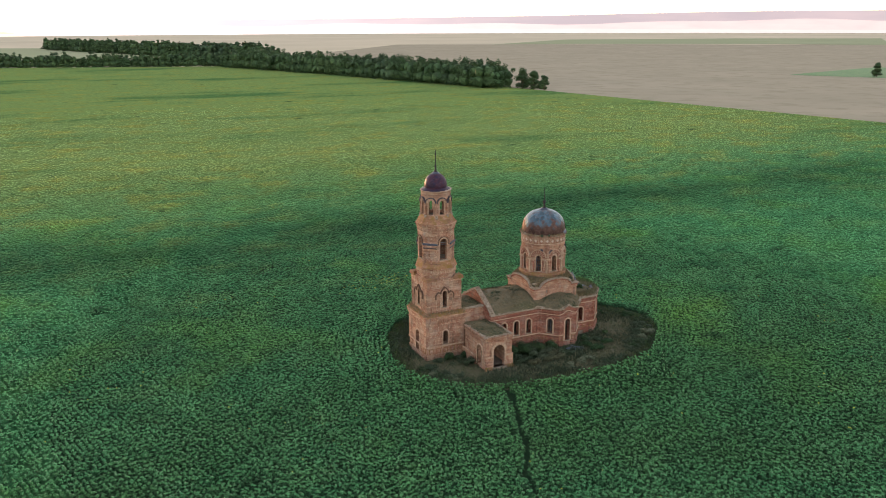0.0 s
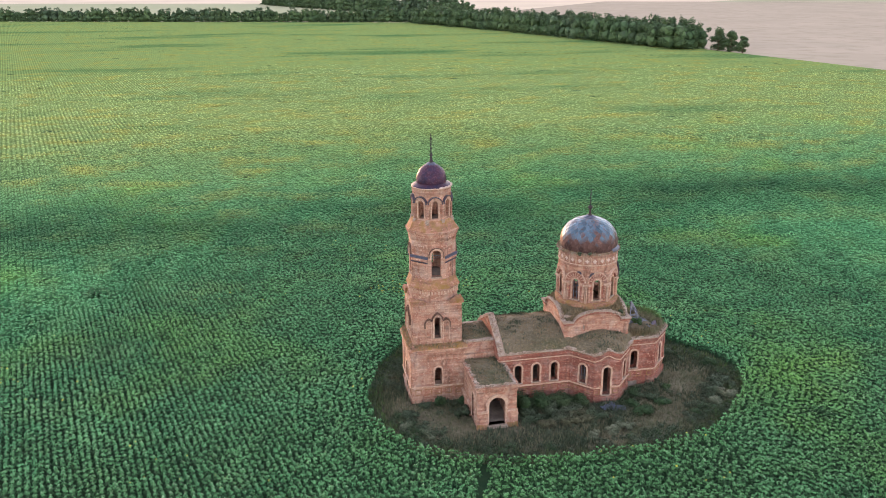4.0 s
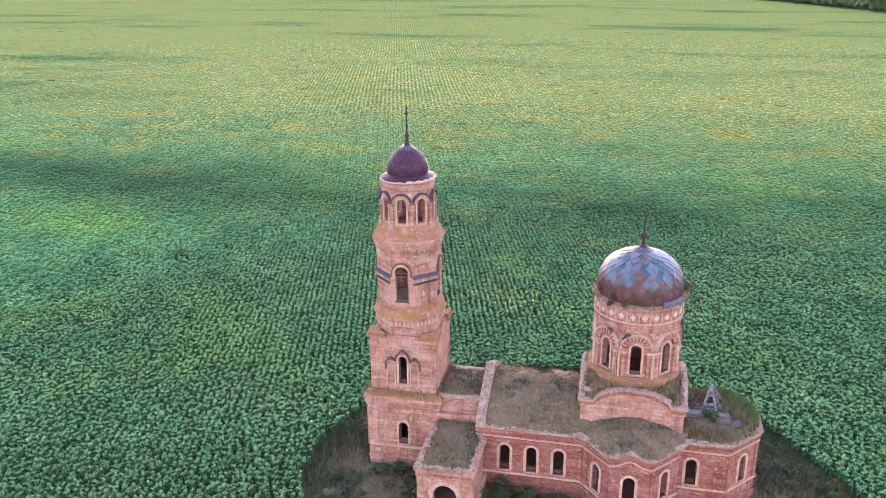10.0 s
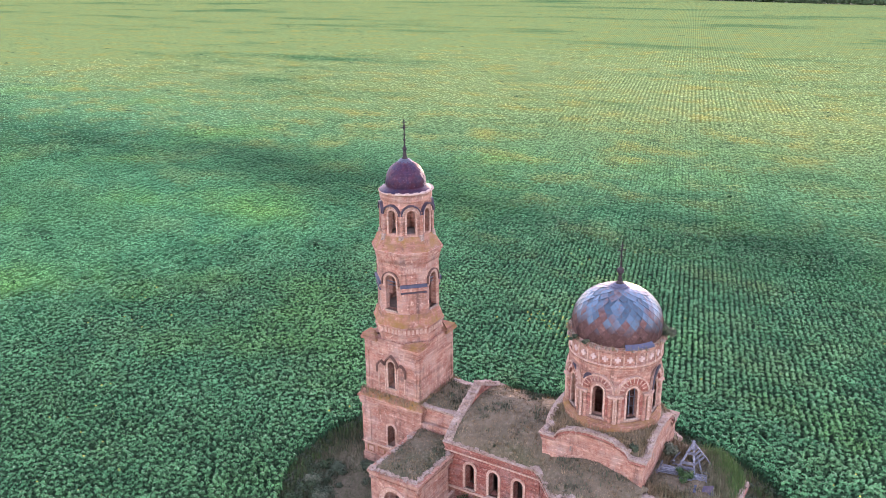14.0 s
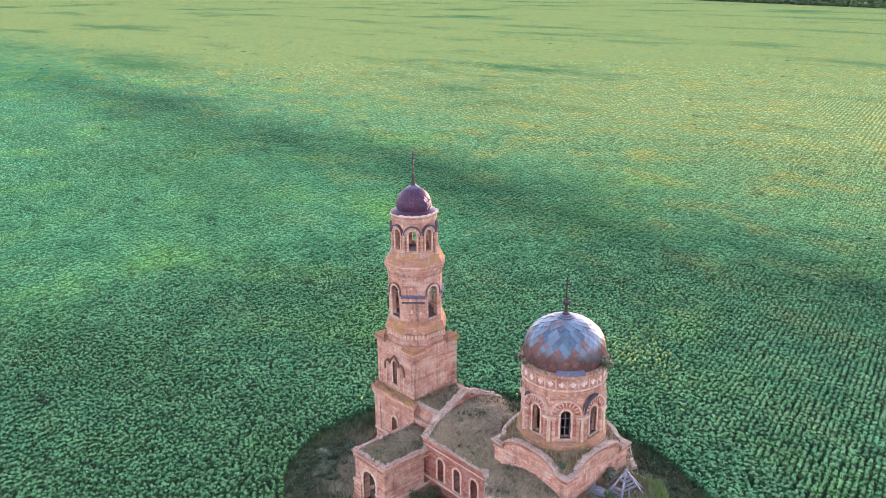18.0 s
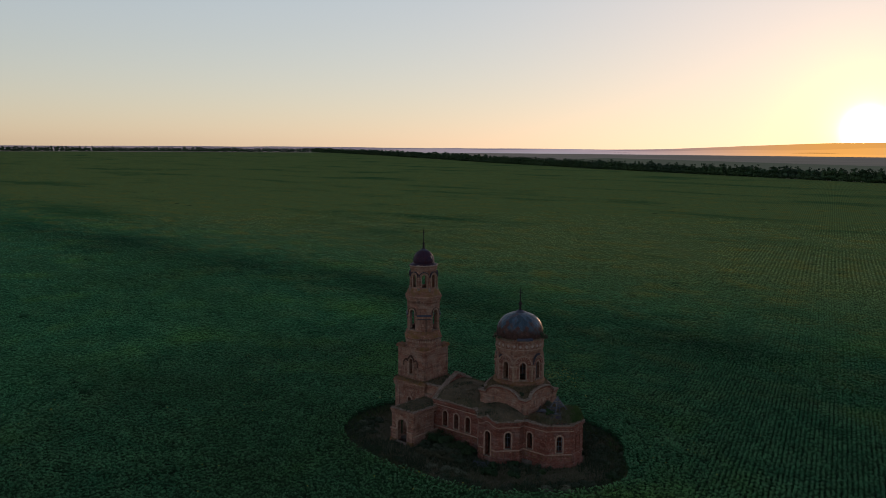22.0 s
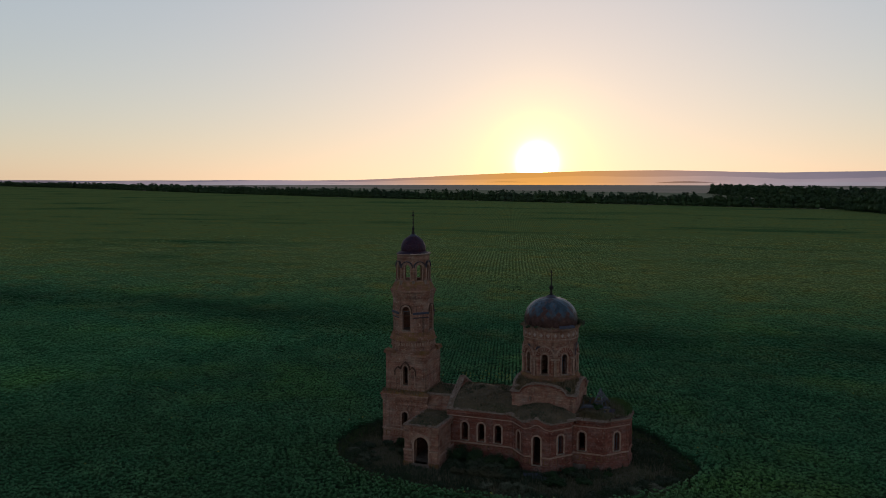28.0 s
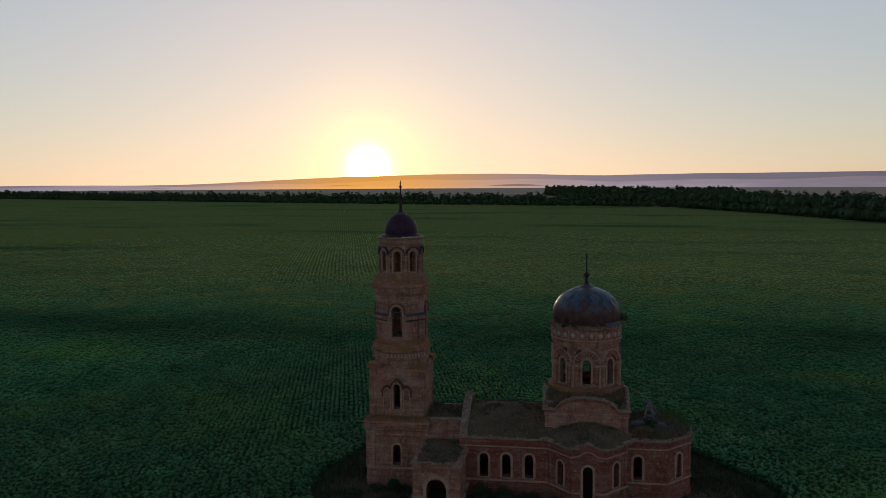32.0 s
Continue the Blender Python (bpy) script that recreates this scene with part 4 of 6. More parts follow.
def body():
    m = lambda pts: pts + [(x, -y) for x, y in reversed(pts)]  # noqa: E731
    # outline of the south side from west to east
    wall = [(7.45, -5.45), (16.9, -5.45), (17.15, -5.75), (19.3, -8.15), (22.7, -8.15), (25.1, -5.45), (25.1, -4.4), (29.3, -4.4), (32.15, -1.35)]
    top = 6.45
    wins = {0: [(-2.17, 0), (0.25, 0), (2.68, 0)], 2: [(0.0, 0)], 3: [(0.0, 1)], 4: [(0.0, 0)], 6: [(-0.87, 0)], 7: [(0.0, 0)]}
    for flip in (1, -1):
        for k, (a, b) in enumerate(zip(wall, wall[1:])):
            pa, pb = ((a[0], a[1] * flip), (b[0], b[1] * flip))
            f, length = between(pa, pb) if flip == 1 else between(pb, pa)
            ops, kinds = [], []
            for s, door in wins.get(k, ()):
                s *= flip
                ops.append((s, 1.0 if door else 0.92, 1.05 if door else 2.48, 4.92 if door else 5.0))
                kinds.append(door)
            wavy = (lambda s: 6.5 + 0.62 * math.exp(-(s / 0.85) ** 2)) if k == 3 else None
            part("outer_wall", made(holed, f, length, 0.85, 0.0, top, ops, wavy), BRICK_NAVE, church, "red brick outer wall in fine courses")
            for (s, w, z0, z1), door in zip(ops, kinds):
                window_set(f, s, w, z0, z1, church, wide=0.24, frame_=(k in (2, 4, 7) and not door), sill_=True, name="doorway" if door else "window")
                for j in range(7):
                    aa = math.pi * (0.12 + 0.76 * j / 6)
                    r0, r1 = w / 2 + 0.3, w / 2 + 0.72
                    bm = bmesh.new()
                    zc = z1 - w / 2
                    rod(bm, f.p(s + r0 * math.cos(aa), 0.0, zc + r0 * math.sin(aa)), f.p(s + r1 * math.cos(aa), 0.0, zc + r1 * math.sin(aa)), 0.07, 4)
                    part("fan_brick", bm, BRICK_NAVE, church)
            e = 0.1
            hl = length / 2
            doors = [s for (s, *_), d in zip(ops, kinds) if d]
            spans = [(-hl - e, hl + e)] if not doors else [(-hl - e, doors[0] - 0.75), (doors[0] + 0.75, hl + e)]
            for sa, sb in spans:
                part("string_course", made(slab, f, sa, sb, 0.0, 0.16, 2.02, 2.2), TRIM, church)
                part("plinth", made(slab, f, sa, sb, 0.0, 0.14, 0.0, 0.95), BRICK_NAVE, church)
                n = max(1, int((sb - sa - 0.5) / 1.15))
                for j in range(n):
                    s = sa + (sb - sa) * (j + 0.5) / n
                    bm = bmesh.new()
                    for p in ((-.36, .36, 1.12, 1.2), (-.36, .36, 1.75, 1.83), (-.36, -.28, 1.2, 1.75), (.28, .36, 1.2, 1.75)):
                        slab(bm, f, s + p[0], s + p[1], 0, 0.06, p[2], p[3])
                    part("plinth_panel", bm, BRICK_MOSSY, church)
            up = wavy or (lambda s: top)
            prof = [(-hl - e + (length + 2 * e) * j / 16, up(-hl - e + (length + 2 * e) * j / 16)) for j in range(17)] if wavy else [(-hl - e, top), (hl + e, top)]
            for o, za, zb, mt in ((0.1, -0.72, -0.6, TRIM), (0.12, -0.3, -0.02, BRICK_NAVE), (0.24, -0.02, 0.2, BRICK_NAVE), (0.33, 0.2, 0.36, RUBBLE)):
                part("cornice", made(strip, f, [(s, z + zb + 0.004 * (k % 3)) for s, z in prof], -0.5, o, (lambda s, za=za: up(s) + za)), mt, church)
            cuts = sorted((s - w / 2 - 0.3, s + w / 2 + 0.3) for s, w, _, _ in ops)
            for zc in (2.62, 3.12, 3.62, 4.12, 4.62):
                at_ = -hl + 0.02
                for sa, sb in cuts + [(hl - 0.02, hl)]:
                    if sa - at_ > 0.3:
                        part("brick_course", made(slab, f, at_, sa, 0.0, 0.035, zc, zc + 0.22), BRICK_NAVE, church)
                    at_ = sb
            for zb in (5.36, 5.56):
                part("brick_band", made(slab, f, -hl, hl, 0.0, 0.05, zb, zb + 0.09), BRICK_NAVE, church)
            for j in range(int(length / 0.62)):
                s = -hl + 0.31 + 0.62 * j
                part("cornice_block", made(slab, f, s - 0.09, s + 0.09, 0.1, 0.2, up(s) - 0.3, up(s) - 0.05), BRICK_NAVE, church)
            for s in ((-hl + 0.22, hl - 0.22) if k in (0, 2, 3, 4, 6, 7) else ()):
                part("wall_pilaster", made(slab, f, s - 0.2, s + 0.2, 0.0, 0.09, 2.2, top - 0.6), BRICK_NAVE, church)
    f, length = between((32.15, -1.35), (32.15, 1.35))
    part("outer_wall", made(holed, f, length, 0.85, 0, top, []), BRICK_NAVE, church, "red brick outer wall in fine courses")
    part("blind_window", made(ring_of, f, 0, 0.95, 2.48, 5.0, 0.16, 0.0, 0.1), BRICK_NAVE, church)
    for o, za, zb in ((0.14, 0.0, 0.95), (0.16, 2.02, 2.2), (0.24, top - 0.02, top + 0.2), (0.33, top + 0.2, top + 0.36)):
        part("cornice", made(slab, f, -1.5, 1.5, -0.4, o, za, zb), BRICK_NAVE, church)
    # connector to the tower
    for y, out in ((-2.9, -1), (2.9, 1)):
        f = Face((5.4, y), (0, out))
        part("link_wall", made(holed, f, 4.3, 0.7, 0, 7.8, []), BRICK_TOWER, church, "pinkish brick link wall beside the tower")
        part("cornice", made(slab, f, -2.1, 2.1, -0.5, 0.15, 7.5, 7.75), BRICK_TOWER, church)
        part("cornice", made(slab, f, -2.1, 2.1, -0.5, 0.22, 7.75, 7.95), RUBBLE, church)
    mound("link_roof", [(3.1, -2.8), (7.5, -2.8), (7.5, 2.8), (3.1, 2.8)], 7.85, 0.4)
    # west gable wall over the nave
    gab = Face((7.4, 0), (-1, 0))
    prof = [(-5.5 + 11.0 * j / 44, 6.9 + 3.2 * (1 - abs(-5.5 + 11.0 * j / 44) / 5.5) ** 0.85) for j in range(45)]
    rng = random.Random(5)
    prof = [(s, z + rng.uniform(-0.12, 0.1)) for s, z in prof]
    part("west_gable", made(strip, gab, prof, -0.72, 0.0, 0.0), BRICK_NAVE, church, "crumbling sloped gable wall of pale brick")
    part("gable_capping", made(strip, gab, [(s, z + 0.1) for s, z in prof], -0.8, 0.06, lambda s: 6.8 + 3.2 * (1 - abs(s) / 5.51) ** 0.85 - 0.1), RUBBLE, church, "crumbled pale top of the gable wall")
    rubble_edge([(7.75, -5.5), (7.75, 0), (7.75, 5.5)], lambda x, y: 7.0 + 3.2 * (1 - abs(y) / 5.51) ** 0.85, 110, 21)
    # earth roofs
    vault = lambda x, y: 6.75 + 2.2 * max(0.0, 1 - (y / 5.6) ** 2) ** 0.8  # noqa: E731
    mound("nave_roof", [(8.1, -5.6), (17.3, -5.6), (17.3, 5.6), (8.1, 5.6)], 6.8, 0, crest=vault)

    def bay(x, y):
        w = -abs(y)
        d = min(8.3 + w, (x - 16.9) * 0.735 + (w + 5.8) * 0.677, (25.3 - x) * 0.735 + (w + 5.7) * 0.677)
        return 6.76 + 1.75 * min(1.0, max(0.0, d / 3.6)) ** 0.7 + 0.5 * math.exp(-((x - 21) / 0.9) ** 2) * max(0, -w - 6.6) / 1.6

    for sgn in (1, -1):
        pts = [(16.2, -4.0), (16.2, -5.7), (16.9, -5.95), (19.15, -8.42), (22.85, -8.42), (25.45, -5.65), (25.8, -4.0)]
        mound("bay_roof", [(x, y * sgn) for x, y in pts][::sgn], 6.8, 0, step=0.24, crest=bay)
    mound("apse_roof", [(25.0, -4.6), (29.4, -4.6), (32.35, -1.4), (32.35, 1.4), (29.4, 4.6), (25.0, 4.6)], 6.7, 0, crest=lambda x, y: 6.72 + 0.85 * (1 - math.exp(-max(0, min(4.35 - abs(y), 32.2 - x)) / 1.3)) + 0.35 * noise.noise(Vector((x * 0.5, y * 0.5, 9))))
    rubble_edge([(8.2, -5.5), (16.9, -5.5), (17.2, -5.8), (19.3, -8.2), (22.7, -8.2), (25.1, -5.5), (25.1, -4.5), (29.3, -4.5), (32.15, -1.4), (32.15, 1.4)], lambda x, y: 6.82 + (0.55 * math.exp(-((x - 21) / 0.85) ** 2) if y < -8 else 0), 210, 22)
    for line in ([(16.5, -5.5), (17.4, -6.0)], [(24.7, -6.0), (25.4, -5.2)], [(16.5, 5.5), (17.4, 6.0)], [(24.7, 6.0), (25.4, 5.2)]):
        rubble_edge(line, 6.85, 16, 51, 0.22)
    part("church_floor", made(poly_prism, [(7.6, -5), (17, -5), (19.4, -7.8), (22.6, -7.8), (25, -5), (29.2, -4), (31.8, -1), (31.8, 1), (29.2, 4), (25, 5), (22.6, 7.8), (19.4, 7.8), (17, 5), (7.6, 5)], 0.0, 0.6), FLOOR_DARK, church)


porch()
body()


def drum():
    cx = 20.9
    # square block with arched gables
    half_x, half_y = 4.4, 4.35

    def crown(s):
        return 9.75 + (1.35 * math.sqrt(max(0, 1 - (s / 3.2) ** 2)) if abs(s) < 3.2 else 0)

    for (x, y, nx, ny) in ((cx, -half_y, 0, -1), (cx, half_y, 0, 1), (cx - half_x, 0, -1, 0), (cx + half_x, 0, 1, 0)):
        f = Face((x, y), (nx, ny))
        h = half_x if ny else half_y - 0.72
        hh = half_x if ny else half_y
        prof = [(-h + 2 * h * j / 40, crown(-h + 2 * h * j / 40)) for j in range(41)]
        part("block_wall", made(strip, f, prof, -0.7, 0.0, 6.3), BRICK_TOWER, church, "pinkish brick block wall with an arched gable")
        for o, za, zb, mt in ((0.1, -0.62, -0.42, BRICK_TOWER), (0.16, -0.3, -0.02, BRICK_NAVE), (0.28, -0.02, 0.16, RUBBLE)):
            e = hh + o if ny else hh - 0.3
            pr2 = [(-e + 2 * e * j / 48, crown(-e + 2 * e * j / 48)) for j in range(49)]
            part("gable_moulding", made(strip, f, [(s, z + zb) for s, z in pr2], -0.3, o, (lambda s, za=za: crown(s) + za)), mt, church, "curved brick moulding along the gable")
        # thin dark plate on the wall, painting the dark of a hole
        part("wall_hole_patch", made(slab, f, -1.9, -1.75, 0.0, 0.02, 8.75, 9.25), FLOOR_DARK, church)
    # sloping roof from the gables to the drum
    bm = bmesh.new()
    rows = []
    n = 96
    for t in (0.0, 0.25, 0.5, 0.75, 1.0):
        row = []
        for k in range(n):
            a = 2 * math.pi * k / n
            c, s = math.cos(a), math.sin(a)
            q = 1 / max(abs(c) / (half_x - 0.3), abs(s) / (half_y - 0.3))
            ox, oy = c * q, s * q
            oz = crown(oy if abs(c) / half_x > abs(s) / half_y else ox) + 0.02
            r = 3.8
            x, y, z = ox + (r * c - ox) * t, oy + (r * s - oy) * t, oz + (11.75 - oz) * t ** 0.8
            row.append(bm.verts.new((cx + x, y, z + 0.12 * noise.noise(Vector((x, y, 2))))))
        rows.append(row)
    for a, b in zip(rows, rows[1:]):
        for k in range(n):
            bm.faces.new((a[k], a[(k + 1) % n], b[(k + 1) % n], b[k]))
    part("block_roof", bm, ROOF_EARTH, church, "rubble and dry grass roof round the drum")
    rubble_edge([(cx - 4.3, -4.3), (cx + 4.3, -4.3)], lambda x, y: crown(x - cx) + 0.1, 70, 31)
    rubble_edge([(cx + 4.3, -4.3), (cx + 4.3, 4.3)], lambda x, y: crown(y) + 0.1, 70, 32)
    rubble_edge([(cx - 4.3, -4.3), (cx - 4.3, 4.3)], lambda x, y: crown(y) + 0.1, 70, 33)
    rubble_edge([(cx - 3.9, -3.6), (cx - 2.2, -3.4), (cx - 2.0, -4.0)], lambda x, y: 10.4, 60, 34, 0.2)
    # drum
    ap = 3.52
    side = 2 * ap * math.tan(math.pi / 8)
    part("drum_foot", made(lathe, [(4.15, 11.3), (4.15, 11.75), (3.95, 11.85), (3.7, 12.0)], 32, cx, wob=0.08), BRICK_MOSSY, church)
    for k in range(8):
        a = math.pi / 4 * k
        f = Face((cx + ap * math.cos(a), ap * math.sin(a)), (math.cos(a), math.sin(a)))
        part("drum_wall", made(holed, f, side, 0.6, 11.4, 17.2, [(0, 0.92, 12.3, 15.05)]), BRICK_TOWER, church, "weathered brick drum wall")
        win = window_set(f, 0, 0.92, 12.3, 15.05, church, wide=0.17, frame_=(k in (7, 0, 5)), sill_=True)
        part("gable_arch", made(ring_of, f, 0, 1.5, 14.4, 15.5, 0.52, 0.0, 0.2, feet=False), BRICK_NAVE, win, "brick gable arch over the window")
        part("arch_edge", made(ring_of, f, 0, 2.54, 14.9, 16.02, 0.14, 0.0, 0.3, feet=False), TRIM, win, "pale edge of the gable arch")
        for j in range(9):
            aa = math.pi * (0.1 + 0.8 * j / 8)
            bm = bmesh.new()
            zc = 14.72
            rod(bm, f.p(0.85 * math.cos(aa), 0.2, zc + 0.85 * math.sin(aa)), f.p(1.22 * math.cos(aa), 0.2, zc + 1.22 * math.sin(aa)), 0.05, 4)
            part("fan_brick", bm, TRIM, win)
        for s in (-1.28, 1.28):
            for e in (-0.2, 0.2):
                part("half_column", made(rod, f.p(s + e, 0.06, 12.0), f.p(s + e, 0.06, 14.3), 0.17, 8), TRIM if e * s > 0 else BRICK_TOWER, church)
            part("capital", made(slab, f, s - 0.4, s + 0.4, 0.0, 0.3 if s > 0 else 0.306, 14.3, 14.5 if s > 0 else 14.508), TRIM, church)
            part("niche_panel", made(slab, f, s * 0.62 - 0.13, s * 0.62 + 0.13, 0.0, 0.08, 12.5, 14.2), BRICK_NAVE, church)
    part("drum_ring", made(lathe, [(3.77, 16.5), (3.82, 16.9), (3.75, 16.92), (3.75, 18.15), (3.86, 18.2), (3.86, 18.35), (3.99, 18.42), (3.99, 18.62), (3.66, 18.7)], 48, cx, wob=0.02), BRICK_TOWER, church, "round brick frieze under the dome")
    part("drum_ring", made(lathe, [(3.79, 17.02), (3.9, 17.05), (3.9, 17.15), (3.79, 17.18)], 48, cx), TRIM, church)
    for k in range(24):
        a = 2 * math.pi * (k + 0.5) / 24
        f = Face((cx + 3.75 * math.cos(a), 3.75 * math.sin(a)), (math.cos(a), math.sin(a)))
        part("frieze_rib", made(slab, f, 0.44, 0.54, -0.05, 0.08, 17.2, 18.15), TRIM, church)
        bm = bmesh.new()
        slab(bm, f, -0.09, 0.09, -0.02, 0.06, 17.42, 17.92)
        slab(bm, f, -0.24, -0.09, -0.02, 0.06, 17.58, 17.76)
        slab(bm, f, 0.09, 0.24, -0.02, 0.06, 17.58, 17.76)
        part("frieze_cross", bm, PALE, church, "white plaster cross in the frieze")
    rubble_edge([(cx + 3.86 * math.cos(t * 0.26), 3.86 * math.sin(t * 0.26)) for t in range(25)], 18.6, 120, 35, 0.14)
    # dome of diamond sheets
    prof = [(3.58, 18.6), (3.68, 18.95), (3.72, 19.4), (3.67, 19.95), (3.52, 20.5), (3.24, 21.05), (2.85, 21.52), (2.35, 21.92), (1.78, 22.22), (1.18, 22.42), (0.72, 22.5), (0.5, 22.53)]
    dome = part("church_dome", made(lathe, [(r - 0.05, z - 0.02) for r, z in prof], 48, cx), DOME_METAL, church, "domed roof of rusting diamond-shaped metal sheets", smooth=True)
    sheets(dome, cx, prof, DOME_METAL, 30, 0.46, 0.42, 17)
    bm = bmesh.new()
    lathe(bm, [(4.04, 18.62), (3.99, 18.8), (3.71, 19.0)], 48, cx)
    bmesh.ops.delete(bm, geom=[q for q in bm.faces if not (-1.0 < math.atan2(q.calc_center_median().y, q.calc_center_median().x - cx) < -0.35)], context="FACES")
    part("gutter_sheet", bm, BLUE_METAL, dome, "hanging blue-grey gutter sheet")
    for k, a0, a1, wide in ((0, 0.46, 0.98, 0.5), (6, 0.62, 0.8, 0.3), (5, 0.3, 0.45, 0.3)):
        a = math.pi / 4 * k
        f = Face((cx + ap * math.cos(a), ap * math.sin(a)), (math.cos(a), math.sin(a)))
        bm = bmesh.new()
        for j in range(7):
            u0, u1 = math.pi * (a0 + (a1 - a0) * j / 7), math.pi * (a0 + (a1 - a0) * (j + 1) / 7)
            w0, w1 = (wide * (0.45 + 0.55 * math.sin(math.pi * min(1.0, (j + e) / 6))) for e in (0, 1))
            ring = [(1.42, u0), (1.42, u1), (1.42 + w1, u1), (1.42 + w0, u0)]
            hexa(bm, [f.p(r * math.cos(u), 0.30, 14.72 + r * math.sin(u)) for r, u in ring] + [f.p(r * math.cos(u), 0.36, 14.72 + r * math.sin(u)) for r, u in ring])
        part("torn_flashing", bm, DARK_METAL, church, "dark torn metal flashing between two arches")
    part("dome_collar", made(lathe, [(0.92, 22.36), (0.94, 22.46), (0.74, 22.52), (0.74, 22.6), (0.55, 22.65), (0.54, 22.74), (0.36, 22.8)], 24, cx), BLUE_METAL, dome, "stepped bluish collar under the finial")
    cross = part("finial", made(lathe, [(0.36, 22.72), (0.3, 22.85), (0.17, 23.0), (0.13, 23.5), (0.2, 23.62), (0.3, 23.75), (0.27, 24.0), (0.12, 24.12), (0.06, 24.3)], 16, cx), IRON, church, "black iron finial of the main dome")
    bm = bmesh.new()
    rod(bm, (cx, 0, 24.2), (cx, 0, 26.3), 0.075, 6, 0.05)
    cf = Face((cx, 0), (0.8, -0.6))
    for z, h in ((25.95, 0.2), (25.6, 0.42)):
        rod(bm, cf.p(-h, 0, z), cf.p(h, 0, z), 0.045)
    rod(bm, cf.p(-0.2, 0, 25.15), cf.p(0.2, 0, 25.02), 0.045)
    part("cross", bm, IRON, cross, "thin iron three-bar cross")


drum()


# ---- ground and fields ----
def quads(name, verts, mat_, n=4):
    """One mesh of loose n-cornered faces from an array of corners."""
    verts = np.asarray(verts, np.float32).reshape(-1, 3)
    me = bpy.data.meshes.new(name)
    count = len(verts)
    me.vertices.add(count)
    me.vertices.foreach_set("co", verts.ravel())
    me.loops.add(count)
    me.loops.foreach_set("vertex_index", np.arange(count, dtype=np.int32))
    me.polygons.add(count // n)
    me.polygons.foreach_set("loop_start", np.arange(0, count, n, dtype=np.int32))
    me.update(calc_edges=True)
    me.materials.append(mat_)
    return me


MID = (12.0, -4.0)
CLEAR = (16.8, -0.6, 24.4, 19.8)


def rim_wob(a):
    """How far the rim departs from an ellipse: wide in the south-west, close to the church in the north-east."""
    return 0.015 * np.sin(3 * a + 1.0) + 0.015 * np.sin(7 * a) - 0.12 * np.exp(-((a + 2.42) / 0.42) ** 2) + 0.14 / ((1 + np.exp((0.2 - a) / 0.1)) * (1 + np.exp((a - 1.9) / 0.15)))


def clear_q(x, y):
    """1 on the rim of the clearing, less inside."""
    a = np.arctan2((y - CLEAR[1]) / CLEAR[3], (x - CLEAR[0]) / CLEAR[2])
    wob = rim_wob(a) + 0.012 * np.sin(17 * a + 2)
    return np.hypot((x - CLEAR[0]) / CLEAR[2], (y - CLEAR[1]) / CLEAR[3]) + wob


FIELD = [(385, -160), (352, 173), (309, 450), (283, 600), (240, 770), (178, 965), (60, 1012), (-110, 1080), (-430, 1205), (-720, 1335), (-1260, 1615), (-2300, 2245),
         (-3300, 2750), (-4000, 2600), (-4000, -500), (-1500, -900), (0, -700), (350, -500)]


def reach(a):
    """How far the field goes from its middle in a direction."""
    c, s = math.cos(a), math.sin(a)
    best = 4000.0
    for (xa, ya), (xb, yb) in zip(FIELD, FIELD[1:] + FIELD[:1]):
        xa, ya, xb, yb = xa - MID[0], ya - MID[1], xb - MID[0], yb - MID[1]
        d = c * (yb - ya) - s * (xb - xa)
        if abs(d) < 1e-9:
            continue
        t = (xa * (yb - ya) - ya * (xb - xa)) / d
        u = (xa * s - ya * c) / d
        if t > 0 and 0 <= u <= 1:
            best = min(best, t)
    return best


